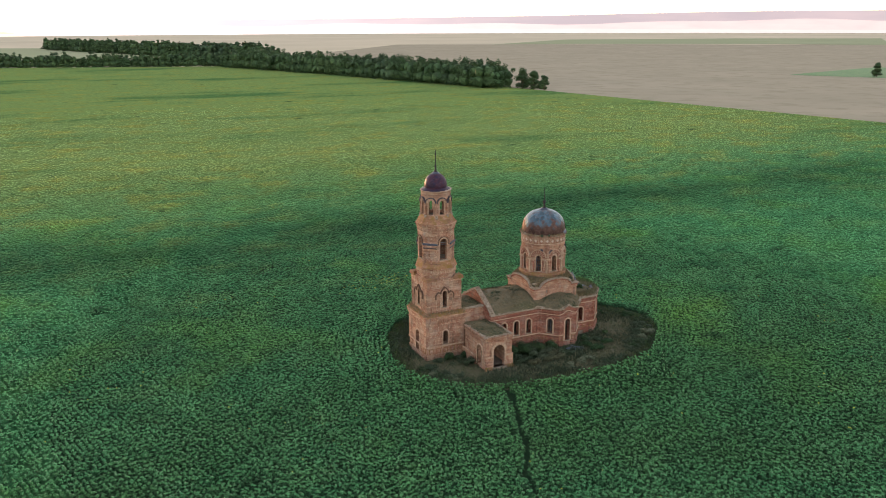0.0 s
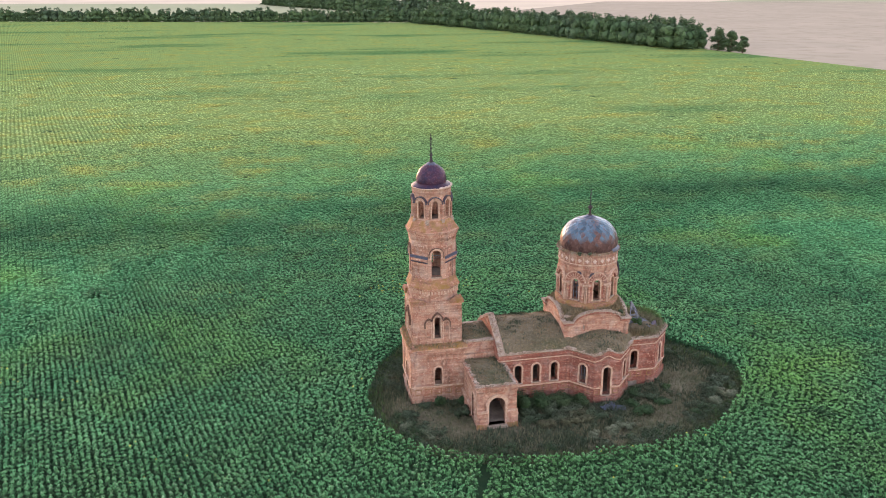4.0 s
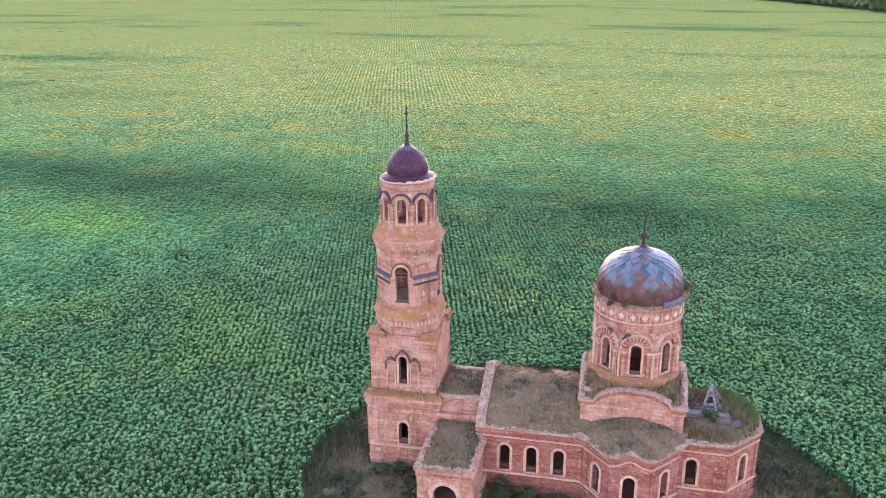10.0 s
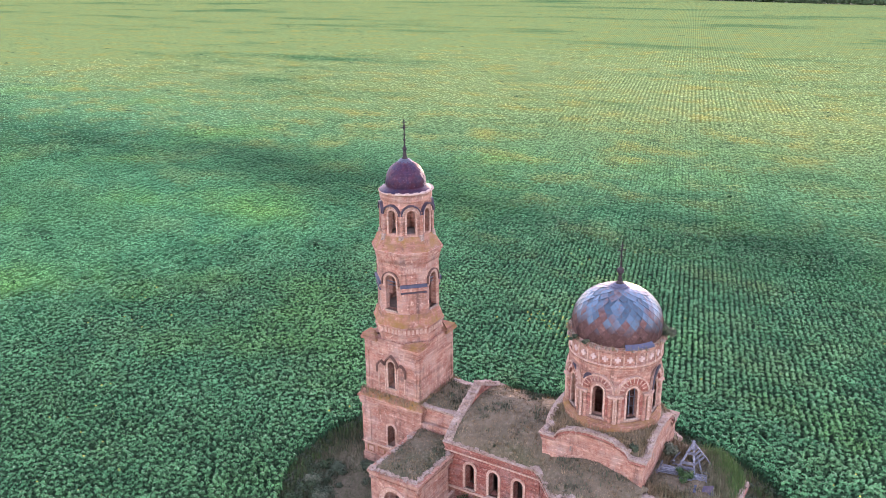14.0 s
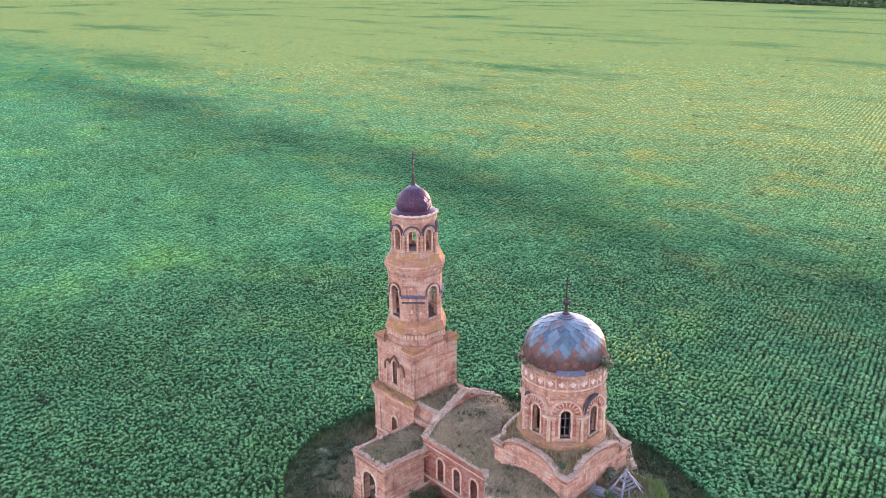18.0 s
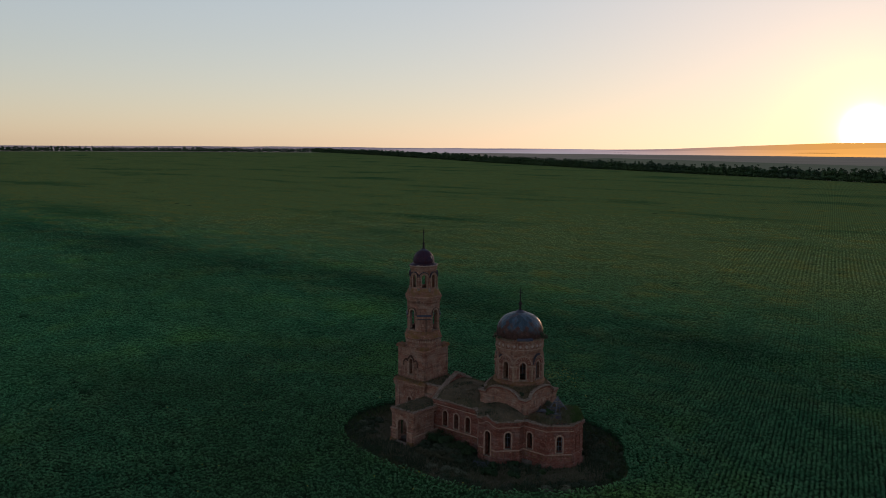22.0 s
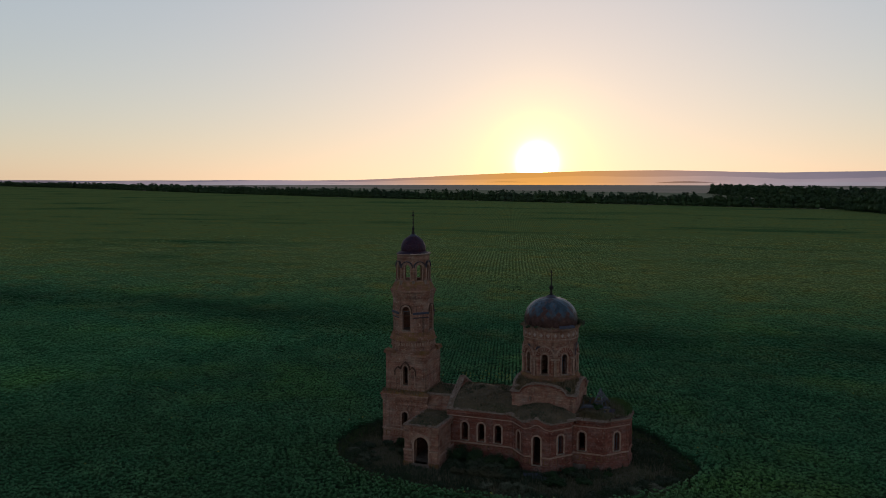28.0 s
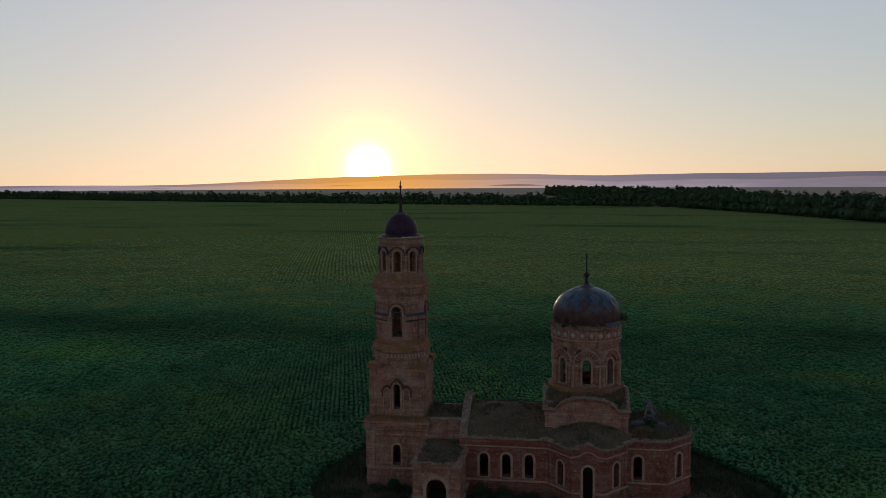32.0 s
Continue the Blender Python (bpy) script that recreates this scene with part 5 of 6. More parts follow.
def ground():
    bm = bmesh.new()
    lathe(bm, [(4650, -0.3), (1500, -0.3), (400, -0.25), (60, -0.2), (0.5, -0.2)], 72, cap=True)
    me = bpy.data.meshes.new("ground")
    bm.to_mesh(me)
    bm.free()
    me.materials.append(MEADOW)
    tagged(new("ground", me), "farmland reaching the horizon, its pale colour carrying painted haze", "ground", kind="structure")
    # soil under the plants near the church, a closed canopy sheet from there to the edges of the field
    n = 240
    inner, between_, outer = [], [], []
    soil, low, canopy = bmesh.new(), bmesh.new(), bmesh.new()
    for k in range(n):
        a = 2 * math.pi * k / n
        c, s = math.cos(a), math.sin(a)
        r0 = 5.0
        while clear_q(MID[0] + r0 * c, MID[1] + r0 * s) < 1.02:
            r0 += 0.15
        far = reach(a)
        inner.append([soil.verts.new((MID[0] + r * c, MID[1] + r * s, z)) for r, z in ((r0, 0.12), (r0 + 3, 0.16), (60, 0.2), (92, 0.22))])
        between_.append([low.verts.new((MID[0] + r * c, MID[1] + r * s, z)) for r, z in ((70, 0.17), (88, 0.5), (120, 0.6), (160, 0.65), (210, 0.75))])
        rs = [r for r in (190, 215, 240, 300, 380, 420, 520, 700, 1000, 1500, 2300, 3200) if r < far]
        rs += [far] * (13 - len(rs))
        row = [canopy.verts.new((MID[0] + r * c, MID[1] + r * s, 0.62 + 0.6 * min(1, ((r - 190) / 200) ** 0.7))) for r in rs]
        row.append(canopy.verts.new((MID[0] + far * c, MID[1] + far * s, -0.25)))
        outer.append(row)
    for bm, rows, name, mt, label in ((soil, inner, "field_soil", SOIL, "soil and low leaves under sunflowers, darkened with painted shade"), (low, between_, "low_leaves", CROP_LOW, "low leaves under the sunflowers, dimmed with painted shade"), (canopy, outer, "sunflower_field", CROP_SHEET, "dense green sunflower canopy in long rows")):
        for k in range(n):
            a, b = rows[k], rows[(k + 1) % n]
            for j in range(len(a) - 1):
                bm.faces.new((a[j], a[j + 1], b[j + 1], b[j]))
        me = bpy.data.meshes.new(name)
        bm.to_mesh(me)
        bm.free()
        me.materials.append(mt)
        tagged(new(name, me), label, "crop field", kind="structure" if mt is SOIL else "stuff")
    # clearing round the church
    bm = bmesh.new()
    rows = []
    for i in range(19):
        row = []
        for k in range(120):
            a = 2 * math.pi * k / 120
            q = i / 18 * 1.2
            x, y = CLEAR[0] + CLEAR[2] * q * math.cos(a), CLEAR[1] + CLEAR[3] * q * math.sin(a)
            z = 0.02 + 0.12 * noise.noise(Vector((x * 0.25, y * 0.25, 0))) + 0.05 * noise.noise(Vector((x, y, 4)))
            row.append(bm.verts.new((x, y, min(0.1, z))))
        rows.append(row)
    for a, b in zip(rows[1:], rows[2:]):
        for k in range(120):
            bm.faces.new((a[k], a[(k + 1) % 120], b[(k + 1) % 120], b[k]))
    bm.faces.new(rows[1])
    me = bpy.data.meshes.new("clearing")
    bm.to_mesh(me)
    bm.free()
    me.materials.append(EARTH)
    tagged(new("clearing", me), "trampled earth and dry grass round the church", "ground", kind="structure")
    # stubble field beyond the woods
    bm = bmesh.new()
    poly = [(388, -160), (355, 173), (314, 450), (290, 600), (254, 770), (212, 985), (330, 1260), (800, 1900), (1300, 1600), (1750, 1190), (1900, 300), (1700, -600), (700, -500)]
    bm.faces.new([bm.verts.new((x, y, 0.1)) for x, y in poly])
    me = bpy.data.meshes.new("stubble_field")
    bm.to_mesh(me)
    bm.free()
    me.materials.append(STUBBLE)
    tagged(new("stubble_field", me), "wide beige harvested stubble field", "field", kind="structure")
    for name, pts, z, label in (("back_field", [(214, 1000), (300, 1200), (205, 1440), (45, 2035), (-1500, 2700), (-1260, 1640), (-720, 1352), (-430, 1224), (-110, 1114), (60, 1060)], 0.1, "pale green field behind the windbreak"),
                                ("far_field", [(1000, 1760), (1190, 1710), (1540, 1470), (1760, 1190), (2432, 1717), (2071, 1996), (1513, 2179)], 0.12, "pale green strip field beyond the stubble")):
        bm = bmesh.new()
        bm.faces.new([bm.verts.new((x, y, z)) for x, y in pts])
        me = bpy.data.meshes.new(name)
        bm.to_mesh(me)
        bm.free()
        me.materials.append(FAR_GREEN)
        tagged(new(name, me), label, "field", kind="structure")
    bm = bmesh.new()
    bm.faces.new([bm.verts.new((x, y, 0.25)) for x, y in ((650, 505), (700, 520), (860, 560), (880, 420), (760, 400), (690, 425))])
    me = bpy.data.meshes.new("meadow_wedge")
    bm.to_mesh(me)
    bm.free()
    me.materials.append(GREEN_GRASS)
    tagged(new("meadow_wedge", me), "green uncut wedge in the stubble", "field", kind="structure")


ground()

TRAIL = [(2.5, -18.5), (0.6, -24), (-1.0, -28), (-2.8, -31.7), (-4.4, -36), (-6.2, -39.4), (-8.2, -41.6), (-8.9, -44.5), (-9.6, -47), (-9.0, -56), (-10, -70)]


def off_trail(x, y):
    best = np.full(len(x), 1e9)
    for (xa, ya), (xb, yb) in zip(TRAIL, TRAIL[1:]):
        dx, dy = xb - xa, yb - ya
        t = np.clip(((x - xa) * dx + (y - ya) * dy) / (dx * dx + dy * dy), 0, 1)
        best = np.minimum(best, np.hypot(x - xa - t * dx, y - ya - t * dy))
    return best


def in_field(x, y):
    c = np.zeros(len(x), bool)
    for (xa, ya), (xb, yb) in zip(FIELD, FIELD[1:] + FIELD[:1]):
        hit = ((ya > y) != (yb > y)) & (x < (xb - xa) * (y - ya) / (yb - ya + 1e-9) + xa)
        c ^= hit
    return c


def spots(r0, r1, pitch, gap, rng, curved):
    """Places of plants in rows between two distances from the middle."""
    ca, sa = math.cos(ROW_AZ), math.sin(ROW_AZ)
    lim = r1 * 1.15
    us, vs = np.arange(-lim, lim, pitch), np.arange(-lim, lim, gap)
    u, v = np.meshgrid(us, vs, indexing="ij")
    u, v = u.ravel(), v.ravel()
    u = u + rng.normal(0, 0.10 if pitch < 1 else 0.18, len(u)) + 0.6 * np.sin(v * 0.02)
    v = v + rng.uniform(-0.5, 0.5, len(v)) * gap
    x, y = MID[0] + u * ca - v * sa, MID[1] + u * sa + v * ca
    d = np.hypot(x - MID[0], y - MID[1])
    fade = np.mod(np.sin(np.floor(x * 0.8) * 12.99 + np.floor(y * 0.8) * 78.23) * 43758.5, 1.0)
    keep = (d >= r0 * (0.86 + 0.28 * fade)) & (d < r1 * 0.86 + r1 * 0.28 * fade) & (clear_q(x, y) > (1.42 if curved else 1.03))
    x, y = x[keep], y[keep]
    if curved:
        q = 1.04
        parts = []
        while q < 1.42:
            m = int(2 * math.pi * (CLEAR[2] + CLEAR[3]) / 2 * q / gap)
            a = np.linspace(0, 2 * math.pi, m, endpoint=False) + rng.normal(0, 0.004, m)
            qq = q + rng.normal(0, 0.008, m)
            wob = rim_wob((a + math.pi) % (2 * math.pi) - math.pi)
            parts.append((CLEAR[0] + CLEAR[2] * (qq - wob) * np.cos(a), CLEAR[1] + CLEAR[3] * (qq - wob) * np.sin(a)))
            q += pitch * 0.98 / ((CLEAR[2] + CLEAR[3]) / 2)
        x = np.concatenate([x] + [p[0] for p in parts])
        y = np.concatenate([y] + [p[1] for p in parts])
    k = (clear_q(x, y) > 1.02) & (off_trail(x, y) > 0.33) & in_field(x, y)
    return x[k], y[k]


def leaves(x, y, z, rng, count, length, wide, lift, droop):
    """One tier of arched pointed leaves round each stem."""
    n = len(x)
    turn = rng.uniform(0, 6.28, n)
    out = []
    for j in range(count):
        a = turn + 2 * math.pi * j / count + rng.normal(0, 0.25, n)
        L = length * rng.uniform(0.75, 1.2, n)
        W = wide * rng.uniform(0.8, 1.2, n)
        c, s = np.cos(a), np.sin(a)
        up = lift * L + rng.normal(0, 0.04, n)
        base = np.stack([x + 0.03 * c, y + 0.03 * s, z], -1)
        tip = np.stack([x + L * c, y + L * s, z + up - droop * L], -1)
        mid = np.stack([x + 0.55 * L * c, y + 0.55 * L * s, z + up], -1)
        off = np.stack([-s * W / 2, c * W / 2, np.full(n, -0.15) * W], -1)
        out.append(np.stack([base, mid + off, tip, mid - off * np.array([1, 1, -1])], 1))
    return np.concatenate(out, 0)


def heights(x, y, rng, h0, h1):
    """Clumps of taller and shorter growth."""
    tall = np.sin(x * 0.21 + 1.3) * np.sin(y * 0.17) + np.sin(x * 0.063 + y * 0.05)
    return rng.uniform(h0, h1, len(x)) + 0.13 * tall


def heads(name, x, y, z, r, mat_, label, rng):
    """Four-cornered nodding heads."""
    a = rng.uniform(0, 6.28, len(x))
    tilt = rng.uniform(0.1, 0.7, len(x))
    corners = []
    for k in range(4):
        t = a + k * math.pi / 2
        corners.append(np.stack([x + r * np.cos(t), y + r * np.sin(t), z + r * tilt * np.cos(t - a)], -1))
    tagged(new(name, quads(name, np.stack(corners, 1), mat_, 4)), label, "sunflowers", kind="stuff")


def sunflowers():
    rng = np.random.default_rng(4)
    label, low = "leafy green sunflower plants in rows", "lower sunflower leaves with shade painted in between the rows"
    x, y = spots(0, 82, 0.70, 0.38, rng, True)
    h = heights(x, y, rng, 1.15, 1.75)
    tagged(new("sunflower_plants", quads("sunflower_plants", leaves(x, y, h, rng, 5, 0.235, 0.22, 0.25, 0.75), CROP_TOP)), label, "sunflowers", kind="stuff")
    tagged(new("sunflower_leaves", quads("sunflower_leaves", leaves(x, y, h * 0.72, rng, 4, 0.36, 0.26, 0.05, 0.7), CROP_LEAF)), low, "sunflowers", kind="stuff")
    k = rng.random(len(x)) < 0.6
    heads("sunflower_buds", x[k], y[k], h[k] + 0.1, rng.uniform(0.05, 0.10, k.sum()), BUD, "pale green unopened sunflower buds", rng)
    k = rng.random(len(x)) < 0.75 * np.exp(-((x - 4.5) ** 2 / 40 + (y - 35) ** 2 / 14)) + 0.015 * np.clip(np.sin(x * 0.13 + 2) * np.sin(y * 0.11 + 0.7) * 2 - 0.4, 0.03, 1)
    heads("sunflower_heads", x[k], y[k], h[k] + 0.18, rng.uniform(0.09, 0.15, k.sum()), FLOWER, "small open yellow sunflower heads", rng)
    x, y = spots(82, 190, 0.70, 0.55, rng, False)
    k = y > -95 + 30 * rng.random(len(y))
    x, y = x[k], y[k]
    h = heights(x, y, rng, 1.1, 1.75)
    tagged(new("sunflower_plants", quads("sunflower_plants", leaves(x, y, h, rng, 3, 0.31, 0.38, 0.2, 0.6), CROP_FAR)), label, "sunflowers", kind="stuff")
    x, y = spots(190, 400, 1.40, 1.2, rng, False)
    k = y > -60
    x, y = x[k], y[k]
    h = heights(x, y, rng, 1.2, 1.7)
    tagged(new("sunflower_plants", quads("sunflower_plants", leaves(x, y, h, rng, 2, 0.50, 0.70, 0.12, 0.4), CROP_FAR)), label, "sunflowers", kind="stuff")


sunflowers()


# ---- grass, weeds and bushes ----
def blades(px, py, pz, rng, per, h0, h1, wide, lean=0.5):
    """Narrow three-cornered blades in tufts."""
    n = len(px)
    out = []
    for j in range(per):
        a = rng.uniform(0, 6.28, n)
        h = rng.uniform(h0, h1, n)
        w = wide * rng.uniform(0.6, 1.4, n)
        ox, oy = rng.normal(0, 0.12, n), rng.normal(0, 0.12, n)
        c, s = np.cos(a), np.sin(a)
        ln = lean * h * rng.uniform(0.2, 1.0, n)
        b = np.stack([px + ox, py + oy, pz - 0.05], -1)
        off = np.stack([-s * w / 2, c * w / 2, np.zeros(n)], -1)
        tip = np.stack([px + ox + c * ln, py + oy + s * ln, pz + h], -1)
        out.append(np.stack([b + off, b - off, tip], 1))
    return np.concatenate(out, 0)


FOOT = [(-3.7, -3.7), (3.2, -3.7), (3.2, -11.6), (8.3, -11.6), (8.3, -5.7), (17, -5.7), (19.3, -8.4), (22.7, -8.4), (25.3, -5.7), (29.4, -4.7), (32.5, -1.4), (32.5, 1.4), (29.4, 4.7),
        (25.3, 5.7), (22.7, 8.4), (19.3, 8.4), (17, 5.7), (7.4, 5.7), (3.2, 3.7), (-3.7, 3.7)]


def clearing_grass():
    rng = np.random.default_rng(8)
    n = 42000
    x, y = rng.uniform(-11, 43, n), rng.uniform(-22, 20, n)
    q = clear_q(x, y)
    dens = np.sin(x * 0.5 + 1) * np.sin(y * 0.43) + np.sin(x * 0.17 - y * 0.23) + rng.normal(0, 0.5, n)
    keep = (q < 1.04) & np.array([not inside(FOOT, a, b) for a, b in zip(x, y)])
    x, y, q, dens = x[keep], y[keep], q[keep], dens[keep]
    z = np.zeros(len(x)) + 0.03
    sets = (("dry_grass", RANK_GRASS, dens > -0.6, 0.12, 0.42, 0.04, 4, "pale dry grass tufts round the church"),
            ("weeds", BUSH_GREY, (dens > -1.6) & (dens < 0.0), 0.2, 0.8, 0.08, 4, "grey-green low weeds round the church"),
            ("rim_weeds", RANK_GRASS, (q > 0.9) & (rng.random(len(x)) < 0.6), 0.3, 0.9, 0.06, 4, "dull weeds along the clearing rim"),
            ("rim_grass", GREEN_GRASS, (q > 0.95) & (rng.random(len(x)) < 0.3), 0.4, 1.0, 0.07, 4, "tall green grass along the clearing rim"))
    for name, mt, k, h0, h1, w, per, label in sets:
        me = quads(name, blades(x[k], y[k], z[k], rng, per, h0, h1, w), mt, 3)
        tagged(new(name, me), label, "grass", kind="stuff")
    # patches of tall pale grass
    px, py = [], []
    for cx_, cy_, sx, sy, m in ((36, 6, 3.0, 4.5, 700), (38, -3, 2.5, 4, 500), (33, -10.5, 3.5, 1.6, 420), (13, -15, 4, 1.6, 500), (19, -14, 3, 1.3, 350), (-5, -2, 1.6, 5, 500), (2, -15, 4, 1.5, 350), (34, 9, 3, 3, 400)):
        px.append(rng.normal(cx_, sx, m))
        py.append(rng.normal(cy_, sy, m))
    px, py = np.concatenate(px), np.concatenate(py)
    k = np.array([not inside(FOOT, a, b) for a, b in zip(px, py)]) & (clear_q(px, py) < 1.03)
    px, py = px[k], py[k]
    me = quads("tall_dry_grass", blades(px, py, np.zeros(len(px)), rng, 4, 0.3, 0.8, 0.05), STRAW_GRASS, 3)
    tagged(new("tall_dry_grass", me), "tall bleached grass patches in the clearing", "grass", kind="stuff")
    # grass on the earth roofs
    rx, ry, rz, cl = [], [], [], []
    r2 = random.Random(3)
    for pts, height in ROOFS:
        xs, ys = [p[0] for p in pts], [p[1] for p in pts]
        area = (max(xs) - min(xs)) * (max(ys) - min(ys))
        for _ in range(int(area * 26)):
            a, b = r2.uniform(min(xs), max(xs)), r2.uniform(min(ys), max(ys))
            if not inside(pts, a, b) or (abs(b) < 4.4 and 16.3 < a < 25.4):
                continue
            v = noise.noise(Vector((a * 0.45, b * 0.45, 7))) + r2.uniform(-0.35, 0.35)
            if v > (-0.3 if edge_gap(pts, a, b) < 1.2 else -0.12):
                rx.append(a), ry.append(b), rz.append(height(a, b)), cl.append(v)
    rx, ry, rz, cl = map(np.array, (rx, ry, rz, cl))
    for name, mt, k, h0, h1, label in (("roof_grass", DRY_GRASS, cl < 0.3, 0.06, 0.2, "dry grass growing on the roofs"), ("roof_weeds", BUSH_GREY, cl >= 0.3, 0.1, 0.36, "green weeds growing on the roofs")):
        me = quads(name, blades(rx[k], ry[k], rz[k], rng, 5, h0, h1, 0.06), mt, 3)
        tagged(new(name, me), label, "grass", kind="stuff")
    # weeds on the apse: brown in the north-west, bleached round the timbers, green along the north-east rim
    apse = [(25.3, -4.3), (29.3, -4.3), (32.1, -1.3), (32.1, 1.3), (29.3, 4.3), (25.3, 4.3)]
    for name, mt, spots_, h0, h1, label in (
            ("apse_weeds", DRY_GRASS, ((26.2, 2.4, 1.1, 1.0, 520), (27.0, -3.7, 1.2, 0.3, 170), (25.7, 0.6, 0.3, 0.8, 90)), 0.3, 0.8, "brown dry weeds on the apse roof"),
            ("apse_grass", STRAW_GRASS, ((30.2, 0.7, 0.5, 1.0, 420), (30.9, -0.9, 0.5, 0.7, 200), (28.4, 2.9, 1.0, 0.6, 300), (29.3, -3.7, 1.2, 0.25, 110)), 0.3, 0.85, "tall bleached grass round the fallen timbers"),
            ("apse_green_grass", GREEN_GRASS, ((30.9, 2.0, 0.7, 0.8, 420), (29.6, 3.6, 0.9, 0.5, 300), (31.6, 0.4, 0.35, 0.9, 160)), 0.5, 1.1, "tall green grass on the apse roof edge")):
        ax, ay = (np.concatenate([rng.normal(q[k], q[k + 2], q[4]) for q in spots_]) for k in (0, 1))
        k = np.array([inside(apse, a, b) for a, b in zip(ax, ay)])
        ax, ay = ax[k], ay[k]
        edge = np.clip(np.minimum(4.35 - abs(ay), 32.2 - ax), 0, 9)
        az = 6.72 + 0.85 * (1 - np.exp(-edge / 1.3))
        tagged(new(name, quads(name, blades(ax, ay, az, rng, 5, h0, h1, 0.05), mt, 3)), label, "grass", kind="stuff")
    bx, by, bz = [], [], []
    for _ in range(4200):
        a = r2.uniform(0, 6.28)
        r = r2.uniform(3.9, 5.6)
        x_, y_ = r * math.cos(a), r * math.sin(a)
        if max(abs(x_), abs(y_)) < 4.2 and noise.noise(Vector((x_ * 0.6, y_ * 0.6, 1))) > -0.1:
            bx.append(20.9 + x_), by.append(y_), bz.append(11.55 - 0.95 * (r - 3.9))
    for _ in range(260):
        a = r2.uniform(0, 6.28)
        bx.append(20.9 + 3.92 * math.cos(a)), by.append(3.92 * math.sin(a)), bz.append(18.6)
    for _ in range(500):
        side, t, d = r2.randrange(4), r2.uniform(-3.4, 3.4), r2.uniform(3.2, 3.7)
        q = ((t, -d), (d, t), (t, d), (-d, t))[side]
        bx.append(q[0]), by.append(q[1]), bz.append(8.1 - (d - 3.2) * 1.0)
    me = quads("ledge_weeds", blades(np.array(bx), np.array(by), np.array(bz), rng, 4, 0.1, 0.45, 0.06), DRY_GRASS, 3)
    tagged(new("ledge_weeds", me), "dry weeds on the ledges and the drum", "grass", kind="stuff")


clearing_grass()


def clump_leaves(rng, centres, count, leaf):
    """Leaf faces scattered on lumpy clumps (x, y, z, radius, height)."""
    out = []
    for cx_, cy_, cz_, r, h in centres:
        d = rng.normal(size=(count, 3))
        d /= np.linalg.norm(d, axis=1)[:, None]
        rad = rng.uniform(0.55, 1.05, count)[:, None]
        p = np.array([cx_, cy_, cz_]) + d * rad * np.array([r, r, h])
        a = rng.normal(size=(count, 3))
        u = np.cross(d + 0.6 * a, [0.3, 0.2, 1.0])
        u /= np.linalg.norm(u, axis=1)[:, None] + 1e-9
        w = np.cross(d, u)
        s = leaf * rng.uniform(0.6, 1.4, count)[:, None]
        out.append(np.stack([p - u * s, p + w * s * 0.6, p + u * s, p - w * s * 0.6], 1))
    return np.concatenate(out, 0)


def bush(x, y, r, h, mat_, label, z=0.0, seed=1, leaf=0.085, n=7):
    rng = np.random.default_rng(seed)
    ob = thing("bush", x, y, z, label, "bush", "bushes round the church")
    cs = [(x + rng.normal(0, r * 0.45), y + rng.normal(0, r * 0.45), z + h * rng.uniform(0.3, 0.68), r * rng.uniform(0.4, 0.65), h * rng.uniform(0.3, 0.42)) for _ in range(n)]
    hang("leaves", quads("leaves", clump_leaves(rng, cs, int(330 * max(0.6, r)), leaf), mat_), ob)
    bm = bmesh.new()
    for c in cs:
        rod(bm, (x, y, z - 0.05), c[:3], 0.04, 5, 0.015)
    part("stems", bm, BARK, ob)


bush(9.9, -7.9, 1.6, 2.4, BUSH, "large dark green bush beside the porch wall", seed=1, n=9)
bush(12.0, -8.6, 1.7, 2.2, BUSH, "large dark green bush before the nave wall", seed=2, n=9)
bush(13.2, -10.6, 1.5, 1.6, BUSH_GREY, "grey-green weedy bush by the nave", seed=3, n=8)
bush(14.6, -8.4, 1.8, 2.0, BUSH, "dark green bush before the nave wall", seed=6, n=9)
bush(15.8, -10.8, 1.5, 1.5, BUSH_GREY, "grey-green weedy bush by the nave", seed=4, n=8)
bush(17.2, -9.0, 1.4, 1.7, BUSH, "dark green bush beside the bay wall", seed=21, n=8)
bush(18.4, -11.4, 1.2, 1.2, BUSH_GREY, "grey-green weedy bush by the bay", seed=5, n=7)
bush(10.2, -10.6, 1.1, 1.3, BUSH_GREY, "grey-green weedy bush beside the porch", seed=22, n=7)
bush(26.8, -8.6, 1.0, 1.0, BUSH_GREY, "low grey-green weeds by the apse wall", seed=23)
bush(-2.2, -5.0, 0.7, 0.9, BUSH_GREY, "low grey-green weeds at the tower foot", seed=24)
bush(0.1, -4.7, 0.7, 1.5, BUSH, "round dark bush at the tower foot", seed=7)
bush(2.9, -4.6, 0.6, 1.3, BUSH, "round dark bush between tower and porch", seed=8)
bush(23.8, -10.2, 1.0, 1.2, BUSH, "dark green bush near the south doorway", seed=9)
bush(25.6, -7.2, 0.9, 0.9, BUSH, "low dark bush in the wall corner", seed=10)
bush(30.2, -6.6, 0.55, 0.8, BUSH_GREEN, "small bright green bush by the apse", seed=11)
bush(35.6, -8.6, 1.6, 1.1, BUSH_GREY, "grey-green sprawling bush at the clearing rim", seed=12)
bush(37.8, -6.4, 1.3, 1.0, BUSH_GREY, "grey-green sprawling bush at the clearing rim", seed=13)
bush(-4.8, -6.6, 1.0, 0.8, BUSH_GREY, "low grey-green weeds beside the tower", seed=14)
bush(2.2, -7.4, 1.0, 1.1, BUSH_GREY, "grey-green weeds beside the porch", seed=15)
bush(39.2, -1.5, 1.2, 1.3, BUSH, "dark bush at the clearing rim", seed=16)
